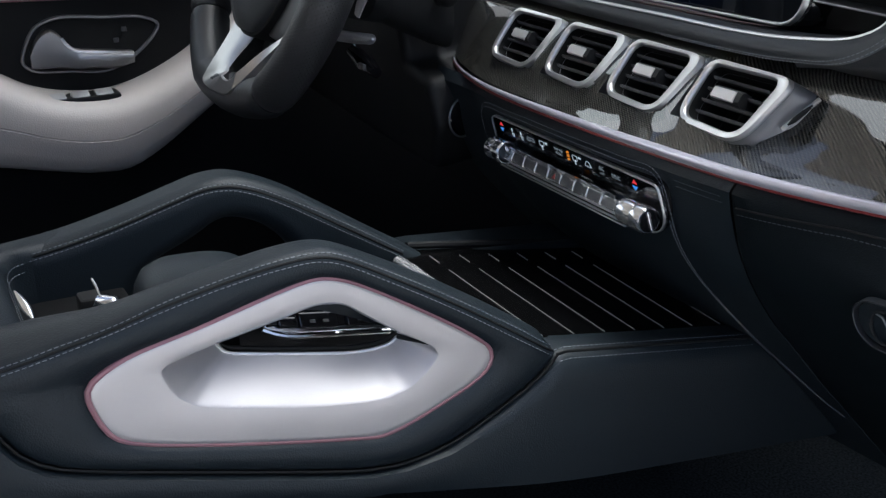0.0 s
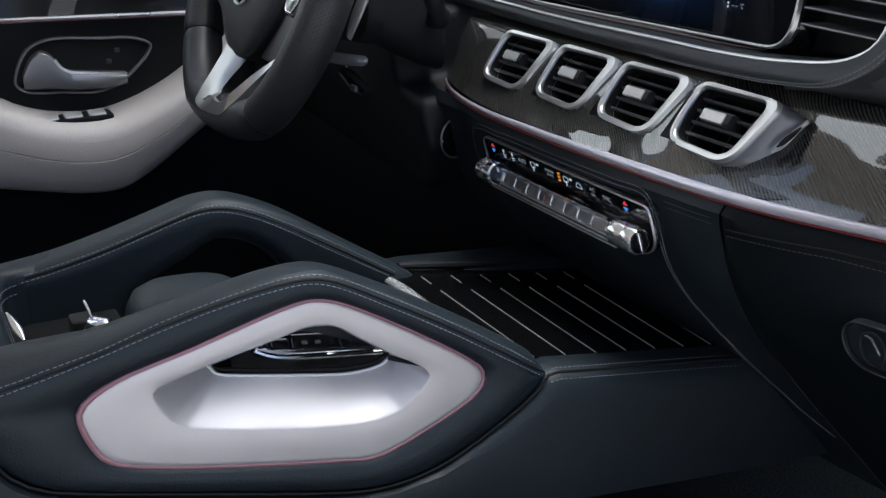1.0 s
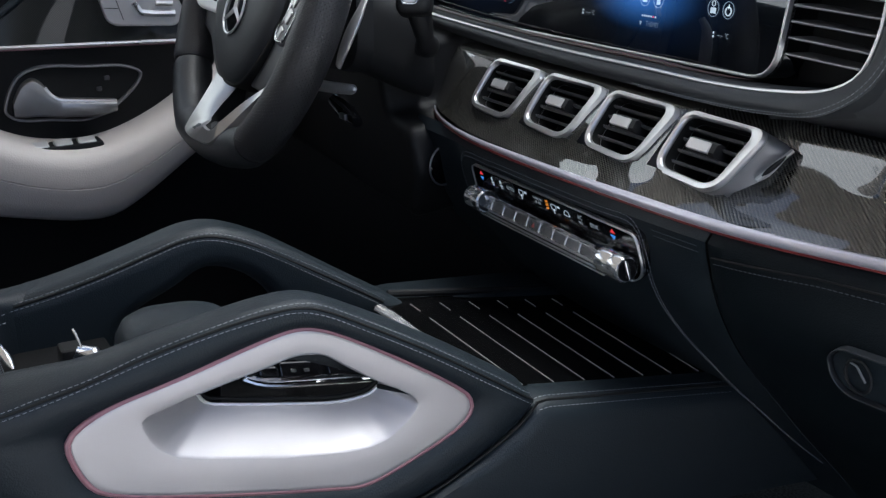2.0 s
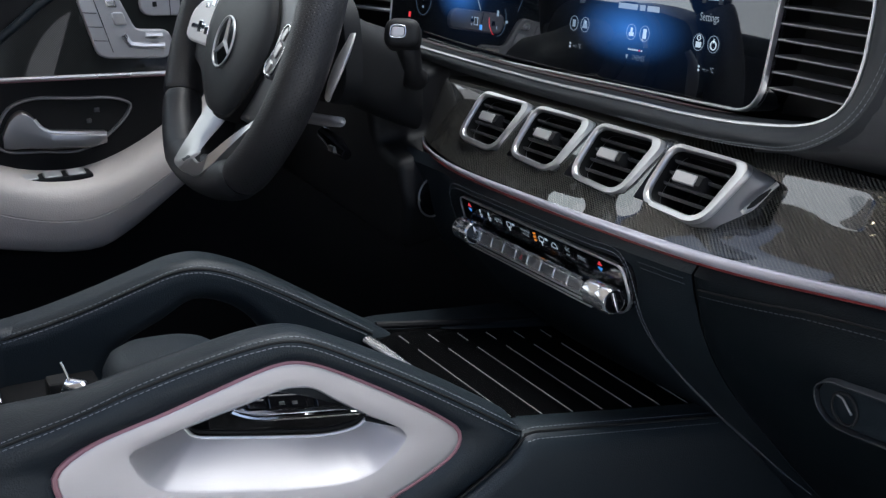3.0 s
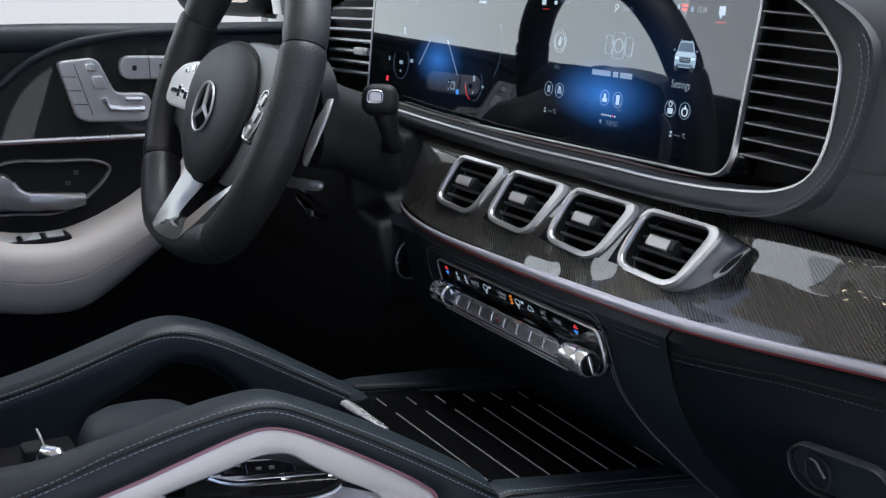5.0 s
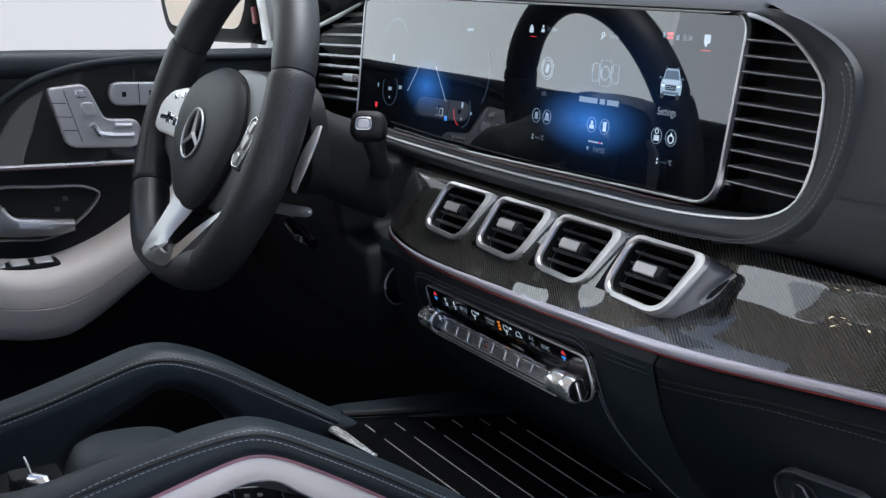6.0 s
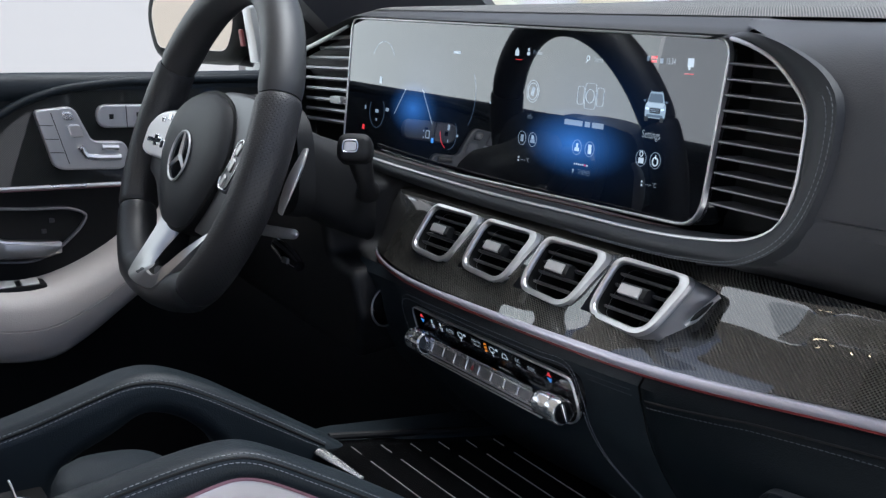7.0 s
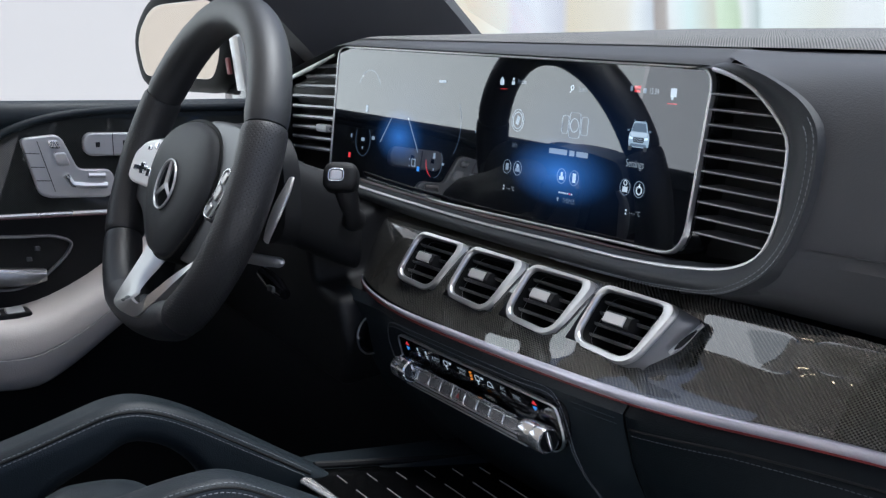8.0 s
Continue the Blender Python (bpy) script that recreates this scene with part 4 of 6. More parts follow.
    back = slab([(-0.98, 0.20), (-0.645, 0.20), (-0.635, 0.36), (-0.65, 0.395), (-0.70, 0.405), (-0.98, 0.41)], SIDE, -0.185, 0.085, 0.01)
    part("rear_deck", back, LEATHER, c)
    bend = curve_through([(-0.108, -0.56, 0), (-0.107, -0.596, 0), (-0.100, -0.612, 0), (-0.082, -0.620, 0), (-0.03, -0.622, 0), (0.06, -0.622, 0)], 40)
    rows = []
    for out, z in ((0.0, 0.31), (0.0, 0.362), (0.001, 0.372), (0.004, 0.379), (0.010, 0.384), (0.020, 0.387), (0.034, 0.388)):
        rows.append([(x - out * min(1, max(0, (-0.60 - y) / -0.02)), y - out * min(1, max(0, (-0.585 - y) / 0.03)), z) for x, y, _ in bend])
    part("well_end", loft(rows), LEATHER, c, "padded leather end of the console well")
    for up in (0.3745, 0.3665):
        tagged(part("stitches", stitching([(x + 0.001, y + 0.0006, up) for x, y, _ in bend[8:]]), THREAD, c, "grey double stitching"), kind="stuff")
    return c


console()


# silver pocket trim
def pocket():
    p = thing("pocket_trim", "brushed silver handle insert with a scooped opening and pale red edge", "trim")
    n = 168
    rim = radial(curve_through([(a, b, 0) for a, b in SILVER_RIM], 160, True)[:, :2], HUB, n)
    # lip of the scoop, and the slot at its back, corner by corner
    floor_edge = [(-0.5468, 0.3658), (-0.5414, 0.352), (-0.535, 0.3427), (-0.5246, 0.3346), (-0.5021, 0.327), (-0.4371, 0.3109), (-0.391, 0.3035), (-0.3717, 0.3030), (-0.3544, 0.3068), (-0.3367, 0.3189), (-0.3274, 0.3301)]
    roof_edge = [(-0.333, 0.3392), (-0.3643, 0.3593), (-0.387, 0.3761), (-0.4069, 0.3905), (-0.4269, 0.3937), (-0.4537, 0.3890), (-0.5041, 0.3800), (-0.5426, 0.371)]
    slot_low = [(-0.4985, 0.3690), (-0.4960, 0.3640), (-0.4930, 0.3595), (-0.4890, 0.3565), (-0.4750, 0.3525), (-0.4242, 0.3408), (-0.3914, 0.3342), (-0.3780, 0.3330), (-0.3680, 0.3330), (-0.3572, 0.3348), (-0.3506, 0.3393)]
    slot_top = [(-0.3500, 0.3440), (-0.3643, 0.3593), (-0.387, 0.3761), (-0.4069, 0.3905), (-0.4269, 0.3937), (-0.4537, 0.3890), (-0.4985, 0.3812), (-0.4995, 0.3730)]
    lip, slot = floor_edge + roof_edge, slot_low + slot_top
    hub = np.array(HUB)
    dense = []
    for (a, b), (c, d) in zip(zip(lip, lip[1:] + lip[:1]), zip(slot, slot[1:] + slot[:1])):
        for s in np.linspace(0, 1, 8, endpoint=False):
            dense.append((np.array(a) + (np.array(b) - a) * s, np.array(c) + (np.array(d) - c) * s))
    # round the corners of the lip
    edge, back = np.array([a for a, b in dense]), np.array([b for a, b in dense])
    for _ in range(3):
        edge = 0.25 * np.roll(edge, 1, 0) + 0.5 * edge + 0.25 * np.roll(edge, -1, 0)
        back = 0.25 * np.roll(back, 1, 0) + 0.5 * back + 0.25 * np.roll(back, -1, 0)
    face = radial([tuple(q) for q in edge], HUB, n)
    rows = []
    for k, x in ((0.0, 0.146), (0.0, 0.1525), (0.03, 0.1540), (0.08, 0.1545), (0.13, 0.1546), (0.5, 0.1546), (0.97, 0.1546), (1.0, 0.1544)):
        rows.append([(x, *(a + (b - a) * k)) for a, b in zip(rim, face)])
    part("insert", loft(rows, closed=True), BRUSHED, p, "brushed silver insert", angle=28)
    rows = []
    for k in (0.0, 0.02, 0.05, 0.09, 0.15, 0.25, 0.4, 0.6, 0.8, 0.92, 1.0):
        drop = 0.0296 * (k * k / (k + 0.015)) * 1.015
        rows.append([(0.1545 - drop, *(a + (b - a) * k)) for a, b in zip(edge, back)])
    part("scoop", loft(rows, closed=True), BRUSHED, p, "scooped brushed silver finger well", angle=60)
    part("light_line", sweep([(0.1518, *q) for q in rim + (rim - hub) * 0.006], 0.0025, 8, closed=True), ROSE_STRIP, p, "pale red light line")
    path = curve_through([(0.1252, y, z + 0.0006) for y, z in slot_low], 50)
    part("chrome_lip", sweep(path, 0.0014, 8), SATIN, p, "chrome lip")
    part("seal", sweep(path + np.array([-0.003, 0, 0.0035]), 0.0016, 8), RUBBER, p, "black seal")
    part("lip_edge", sweep([(0.1540, *q) for q in curve_through(roof_edge[1:7], 40)], 0.0009, 6), DULL_EDGE, p, "thin bevelled inner edge")
    part("groove", sweep(curve_through([(0.1290, -0.3520, 0.3415), (0.1420, -0.3420, 0.3405), (0.1528, *roof_edge[0])], 12), [0.0022 - 0.00014 * k for k in range(12)], 6), RUBBER, p, "dark joint")
    return p


pocket()


def tray():
    t = thing("tray_cover", "gloss black sliding cover with thin silver lines on the console", "tray cover")
    def z(y):
        return 0.3005 - (y + 0.183) * 0.158
    rows = [[(x, y, z(y)) for x in np.linspace(-0.135, 0.119, 8)] for y in np.linspace(-0.255, 0.14, 24)]
    bm = loft(rows)
    part("cover", bm, TRAY_BLACK, t)
    for k in range(7):
        y, turn = -0.2105 + 0.0337 * k, -0.0095 * k
        for x0, x1 in ((-0.066, 0.1165), (-0.112, -0.088)):
            pts = [(x, y + turn * (x + 0.04), z(y + turn * (x + 0.04)) + 0.0004) for x in np.linspace(x0, x1, 6)]
            part("silver_line", sweep(pts, 0.00042, 6), TRAY_LINE, t)
    part("left_border", sweep([(-0.137, y, z(y) + 0.004) for y in np.linspace(-0.225, 0.06, 12)], 0.004, 8), PLASTIC, t)
    part("pull", sweep([(-0.098, -0.252, 0.3135), (-0.070, -0.249, 0.3130), (-0.020, -0.242, 0.3110)], (0.0062, 0.0058, 0.002), 10, flat=0.6), SATIN, t, "satin silver pull edge")
    return t


tray()

# ---- wrist rest, latch, chrome glint and touch controls in the console well ----
def wrist_rest():
    w = thing("wrist_rest", "black leather wrist rest pad in the console well", "wrist rest")
    rows = []
    for z, k in ((0.360, 0.86), (0.366, 0.96), (0.374, 1.0), (0.385, 0.97), (0.397, 0.86), (0.4045, 0.66), (0.4075, 0.40), (0.4085, 0.12)):
        ring = []
        for a in np.linspace(0, 2 * math.pi, 40, endpoint=False):
            ca, sa = math.cos(a), math.sin(a)
            ring.append((0.021 + 0.054 * k * math.copysign(abs(ca) ** 0.75, ca), -0.478 + 0.056 * k * math.copysign(abs(sa) ** 0.75, sa), z - 0.014 - 0.10 * (k * 0.052 * sa) * (1 if z > 0.38 else 0)))
        rows.append(ring)
    part("pad", loft(rows, closed=True, caps=True), LEATHER, w)
    part("stem", box(Matrix.Translation((0.010, -0.478, 0.300)), 0.05, 0.05, 0.10, 0.006), RUBBER, w)
    part("thumb_plate", box(Matrix.Translation((0.059, -0.508, 0.386)) @ pose(0, 0, 0, 0, 40, 14), 0.016, 0.036, 0.010, 0.005), SATIN, w, "silver side plate")
    return w


wrist_rest()


def latch():
    c = thing("cup_holder_latch", "small bright chrome latch in the console well", "latch")
    part("body", sweep([(-0.006, -0.560, 0.358), (0.002, -0.556, 0.366), (0.010, -0.550, 0.3665), (0.016, -0.545, 0.360)], (0.006, 0.0085, 0.0080, 0.005), 12), CHROME, c)
    for dx in (0.0, 0.008):
        part("prong", sweep([(-0.004 + dx, -0.558, 0.372), (-0.012 + dx, -0.559, 0.377), (-0.019 + dx, -0.560, 0.381)], 0.0012, 8), CHROME, c)
    part("holder", box(Matrix.Translation((-0.030, -0.562, 0.346)), 0.026, 0.020, 0.035, 0.003), RUBBER, c)
    return c


latch()
# chrome sliver stands in for a white reflection on the well's end
cup = thing("well_glint", "chrome sliver for the white reflection at the end of the console well", "cup holder")
part("rim", sweep(curve_through([(-0.075, -0.6165, 0.362), (-0.066, -0.613, 0.356), (-0.055, -0.610, 0.350), (-0.045, -0.608, 0.346)], 14), [0.0012 + 0.0040 * math.sin(math.pi * k / 13) for k in range(14)], 10, flat=0.4), CHROME, cup)


def touch_control():
    t = thing("touch_controller", "gloss black touch pad with chrome rim in the handle opening", "touch pad")
    m = axes((0.030, -0.378, 0.326), (0, 1, -0.16), (-0.40, 0, 0.91))
    o = rounded([(-0.060, -0.008), (-0.040, -0.014), (0.066, -0.014), (0.050, 0.012), (0.004, 0.026), (-0.046, 0.016)], [0.008, 0.02, 0.01, 0.012, 0.02, 0.015], 6)
    part("rim", slab(o, m, -0.010, 0.0, 0.003), CHROME, t, "chrome rim")
    part("pad", slab(offset(o, 0.006), m, -0.004, 0.003, 0.0015), GLOSS, t, "gloss black touch pad")
    for x in (-0.018, 0.026):
        part("key", box(m @ Matrix.Translation((x + 0.010, -0.002, 0.004)), 0.036, 0.014, 0.006, 0.0015), GLOSS, t)
        for dx in (-0.006, 0.006):
            part("mark", box(m @ Matrix.Translation((x + dx + 0.010, -0.003, 0.0072)), 0.005, 0.003, 0.0006, 0.0002), SLAT, t, "grey key marks")
    part("key", box(m @ Matrix.Translation((-0.036, -0.003, 0.004)), 0.018, 0.010, 0.006, 0.002), GLOSS, t)
    part("lower_rail", sweep([m @ Vector((x, -0.015 + 0.008 * max(0, (-0.03 - x) / 0.03) ** 2, 0.001)) for x in np.linspace(-0.058, 0.070, 14)], 0.0024, 8), CHROME, t, "chrome rail")
    return t


touch_control()

# ---- steering wheel ----
WH_TILT, WH_YAW, WH_ROLL = radians(21.5), radians(0.8), radians(2.6)
wheel_x = Vector((math.cos(WH_YAW), math.sin(WH_YAW), 0))
wheel_y = Vector((-math.sin(WH_YAW) * math.sin(WH_TILT), math.cos(WH_YAW) * math.sin(WH_TILT), math.cos(WH_TILT)))
WHEEL = axes((-0.3385, -0.2750, 0.6059), wheel_x * math.cos(WH_ROLL) + wheel_y * math.sin(WH_ROLL), wheel_y * math.cos(WH_ROLL) - wheel_x * math.sin(WH_ROLL)) @ Matrix.Scale(1.022, 4)
RIM_R = 0.1805


def rim_point(a, r=RIM_R):
    x, y = r * math.cos(a), r * math.sin(a)
    low = -0.86 * RIM_R
    if y < low:
        y = low - (low - y) * 0.40
    return Vector((x, y, 0))


def perforated():
    """Leather with a staggered grid of small holes."""
    m = surface("perforated_wheel_leather", (0.020, 0.020, 0.022), 0.46)
    n, l, p = m.node_tree.nodes, m.node_tree.links, m.node_tree.nodes["Principled BSDF"]
    tc = n.new("ShaderNodeTexCoord")
    sep = n.new("ShaderNodeSeparateXYZ")
    l.new(tc.outputs["UV"], sep.inputs[0])
    waves = []
    for k in (0, 1):
        mul, sine = n.new("ShaderNodeMath"), n.new("ShaderNodeMath")
        mul.operation, sine.operation = "MULTIPLY", "SINE"
        mul.inputs[1].default_value = math.pi / 0.0022
        l.new(sep.outputs[k], mul.inputs[0])
        l.new(mul.outputs[0], sine.inputs[0])
        waves.append(sine.outputs[0])
    prod = n.new("ShaderNodeMath")
    prod.operation = "MULTIPLY"
    l.new(waves[0], prod.inputs[0])
    l.new(waves[1], prod.inputs[1])
    hole = n.new("ShaderNodeMapRange")
    hole.inputs["From Min"].default_value, hole.inputs["From Max"].default_value = 0.50, 0.72
    hole.inputs["To Min"].default_value, hole.inputs["To Max"].default_value = 1.0, 0.0
    l.new(prod.outputs[0], hole.inputs["Value"])
    b = n.new("ShaderNodeBump")
    b.inputs["Strength"].default_value, b.inputs["Distance"].default_value = 0.9, 0.0006
    l.new(hole.outputs[0], b.inputs["Height"])
    l.new(b.outputs[0], p.inputs["Normal"])
    old = p.inputs["Base Color"].links[0].from_socket
    mix = n.new("ShaderNodeMix")
    mix.data_type = "RGBA"
    mix.inputs[6].default_value = (0.003, 0.003, 0.003, 1)
    l.new(old, mix.inputs[7])
    l.new(hole.outputs[0], mix.inputs[0])
    l.new(mix.outputs[2], p.inputs["Base Color"])
    return m


PERFORATED = perforated()


def steering_wheel():
    w = thing("steering_wheel", "flat-bottomed black leather steering wheel with silver spokes and key pads", "steering wheel")
    w.matrix_basis = WHEEL
    one = Matrix.Identity(4)
    # rim in four leather pieces: smooth at top and bottom, perforated grips at the sides
    cuts = [radians(a) for a in (17, 152, 210, 303, 377)]
    for k, (mat, grow) in enumerate(((LEATHER_RIM, 1.0), (PERFORATED, 1.03), (LEATHER_RIM, 1.0), (PERFORATED, 1.03))):
        a0, a1 = cuts[k] + 0.004, cuts[k + 1] - 0.004
        angles = np.linspace(a0, a1, 60)
        pts = [rim_point(a) for a in angles]
        rad = [0.0218 * grow * (0.93 if i in (0, 59) else 0.985 if i in (1, 58) else 1.0) for i in range(60)]
        tube = sweep(pts, rad, 20, flat=1.06, up=(0, 0, 1))
        tube.verts.index_update()
        layer = tube.loops.layers.uv.verify()
        step = (pts[1] - pts[0]).length
        for f in tube.faces:
            wrap = any(lp.vert.index % 20 == 19 for lp in f.loops)
            for lp in f.loops:
                i, j = divmod(lp.vert.index, 20)
                lp[layer].uv = (i * step, (20 if wrap and j == 0 else j) * 0.0066)
        part("rim", tube, mat, w, "smooth black leather rim" if mat is LEATHER_RIM else "perforated black leather grip")
    part("rim_core", sweep([rim_point(a) for a in np.linspace(0, 2 * math.pi, 90, endpoint=False)], 0.0195, 12, closed=True, up=(0, 0, 1)), RUBBER, w)
    # airbag cover
    o = curve_through([(-0.056, -0.073, 0), (-0.024, -0.096, 0), (0.024, -0.096, 0), (0.056, -0.073, 0), (0.081, -0.043, 0), (0.094, -0.014, 0), (0.092, 0.011, 0), (0.077, 0.034, 0), (0.050, 0.047, 0), (0.0, 0.054, 0), (-0.050, 0.047, 0), (-0.077, 0.034, 0), (-0.092, 0.011, 0), (-0.094, -0.014, 0), (-0.081, -0.043, 0)], 80, True)[:, :2]
    rings = []
    for k, h in ((0.0, -0.030), (0.0, 0.003), (0.012, 0.008), (0.04, 0.0115), (0.12, 0.0155), (0.35, 0.0190), (0.65, 0.0205), (0.9, 0.021)):
        rings.append([(q[0] * (1 - k), q[1] * (1 - k) - 0.010 * k, h) for q in o])
    cover = part("airbag_cover", loft(rings, closed=True, caps=True), LEATHER_SOFT, w, "matt black airbag cover")
    part("cover_gap", slab(offset(o, -0.0035), one, -0.02, 0.0055, 0.002), RUBBER, w, "black gap round the cover")
    em = Matrix.Translation((0, -0.022, 0.0205))
    part("emblem_ring", sweep([em @ Vector((0.0275 * math.cos(a), 0.0275 * math.sin(a), 0.002)) for a in np.linspace(0, 2 * math.pi, 48, endpoint=False)], 0.0013, 8, closed=True), SILVER_PAINT, cover, "plain silver ring")
    disc = [(0.0265 * math.cos(a), 0.0265 * math.sin(a)) for a in np.linspace(0, 2 * math.pi, 40, endpoint=False)]
    part("emblem_disc", slab(disc, em, -0.002, 0.0008, 0.0005), GLOSS, cover)
    for a in (90, 210, 330):
        u, v = Vector((math.cos(radians(a)), math.sin(radians(a)), 0)), Vector((-math.sin(radians(a)), math.cos(radians(a)), 0))
        bar = [[em @ (u * d + v * s * wd + Vector((0, 0, 0.001 + h))) for s, h in ((-1, 0), (0, 0.0022), (1, 0))] for d, wd in ((0.0, 0.0040), (0.012, 0.0028), (0.026, 0.0007))]
        part("emblem_bar", loft(bar), SILVER_PAINT, cover, "plain silver bar")
    part("mark", box(Matrix.Translation((0.040, 0.006, 0.0185)), 0.014, 0.004, 0.0008, 0.0002), RUBBER, cover)
    part("mark", box(Matrix.Translation((-0.026, -0.070, 0.0160)), 0.018, 0.005, 0.0008, 0.0002), RUBBER, cover)
    # silver spoke plates behind the cover and key pads on them
    for s in (1, -1):
        pl = [(0.02, 0.058), (0.060, 0.058), (0.110, 0.054), (0.165, 0.044), (0.172, 0.0), (0.166, -0.040), (0.122, -0.056), (0.098, -0.082), (0.074, -0.100), (0.02, -0.098)]
        if s < 0:
            pl = [(0.02, 0.030), (0.070, 0.030), (0.110, 0.034), (0.165, 0.030)] + pl[4:]
        pl = rounded([(s * a, b) for a, b in (pl if s > 0 else pl[::-1])], 0.012, 4)
        ring = radial(pl, (s * 0.098, -0.016), 72)
        mid = np.array((s * 0.098, -0.016))
        rings = [[(*q, -0.030) for q in ring]]
        for k, h in ((1.0, -0.004), (0.985, 0.001), (0.955, 0.0034), (0.90, 0.004), (0.75, 0.004), (0.6, 0.004), (0.45, 0.004), (0.3, 0.004), (0.15, 0.004), (0.03, 0.004)):
            rings.append([(*q, h - 0.35 * max(0, 0.058 - q[1]) ** 2) for q in (ring - mid) * k + mid])
        part("spoke_plate", loft(rings, closed=True, caps=True), SHADED_SPOKE_METAL, w, "satin metal spoke plate, darkened for what it mirrors")
        if s > 0:
            kp = rounded([(0.140, 0.012), (0.122, 0.006), (0.113, -0.019), (0.097, -0.033), (0.100, -0.049), (0.126, -0.051), (0.142, -0.026), (0.149, -0.004)], 0.008, 4)
            pad = part("key_pad", slab(kp, one, -0.012, 0.0085, 0.003), SHADED_SPOKE_METAL, w, "satin silver key pad in the darkened spoke metal")
            part("key_frame", frame_ring(resample(offset(kp, 0.003), 60), resample(offset(kp, 0.0048), 60), one, 0.006, 0.0102, 0.0006), CHROME, pad, "chrome outline")
            for x, y, a, b in ((0.132, -0.004, 0.014, 0.008), (0.124, -0.020, 0.016, 0.010), (0.112, -0.038, 0.015, 0.008)):
                part("key", box(Matrix.Translation((x, y, 0.0085)) @ pose(0, 0, 0, 0, 0, 55), a, b, 0.004, 0.0015), WHEEL_SILVER, pad)
        else:
            kp = rounded([(-0.080, 0.030), (-0.131, 0.025), (-0.161, 0.010), (-0.165, -0.020), (-0.147, -0.026), (-0.070, -0.030), (-0.060, 0.0)], 0.010, 4)
            pad = part("key_pad", slab(kp, one, -0.008, 0.0150, 0.004), LIT_SILVER, w, "silver key pad, paled for the light it catches")
            for x, y, a, b in ((-0.105, 0.017, 0.012, 0.006), (-0.084, 0.020, 0.009, 0.008), (-0.118, -0.008, 0.052, 0.006), (-0.112, -0.008, 0.015, 0.014), (-0.086, -0.012, 0.014, 0.010)):
                part("key", box(Matrix.Translation((x, y, 0.0152)), a, b, 0.003, 0.001), CHROME, pad)
    # lower double spoke with a dark slot
    o = curve_through([(-0.084, -0.090, 0), (-0.068, -0.124, 0), (-0.058, -0.148, 0), (-0.046, -0.164, 0), (0.0, -0.169, 0), (0.046, -0.164, 0), (0.058, -0.148, 0), (0.068, -0.124, 0), (0.084, -0.090, 0)], 60)[:, :2]
    i = curve_through([(-0.036, -0.090, 0), (-0.029, -0.112, 0), (-0.025, -0.130, 0), (-0.016, -0.142, 0), (0.004, -0.149, 0), (0.030, -0.152, 0), (0.049, -0.142, 0), (0.061, -0.114, 0), (0.076, -0.090, 0)], 60)[:, :2]
    rows = []
    for k, h, flat in ((0.0, -0.012, 0), (0.0, 0.007, 0), (0.05, 0.0095, 0.5), (0.5, 0.0040, 1), (0.92, -0.0030, 1), (1.0, -0.006, 0.85), (1.01, -0.030, 0)):
        rows.append([(p[0] + (q[0] - p[0]) * k, p[1] + (q[1] - p[1]) * k, h + (0.0085 - h) * flat * min(1, max(0, (p[0] + 0.045) / 0.03)) - 0.016 + 0.032 * min(1, max(0, (-p[1] - 0.090) / 0.072))) for p, q in zip(o, i)])
    part("lower_spoke", loft(rows[:-1]), WHEEL_SILVER, w, "satin silver double lower spoke", angle=25)
    part("slot_lining", loft(rows[-2:]), RUBBER, w, "black slot between the lower spokes")
    part("spoke_back", slab(offset(np.r_[o, [[0, -0.088]]], 0.006), one, -0.034, -0.026, 0.002), RUBBER, w)
    # shift paddles behind the spokes
    for s in (1, -1):
        pts = curve_through([(s * 0.157, -0.053, -0.041), (s * 0.162, -0.042, -0.039), (s * 0.170, -0.020, -0.038), (s * 0.175, 0.0, -0.039), (s * 0.172, 0.014, -0.042)], 20)
        rad = [0.0040 + 0.0060 * math.sin(math.pi * (0.12 + 0.80 * k / 19)) for k in range(20)]
        part("paddle", sweep(pts, rad, 12, flat=0.4, up=(0, 0, 1)), SATIN, w, "silver shift paddle")
    return w


steering_wheel()


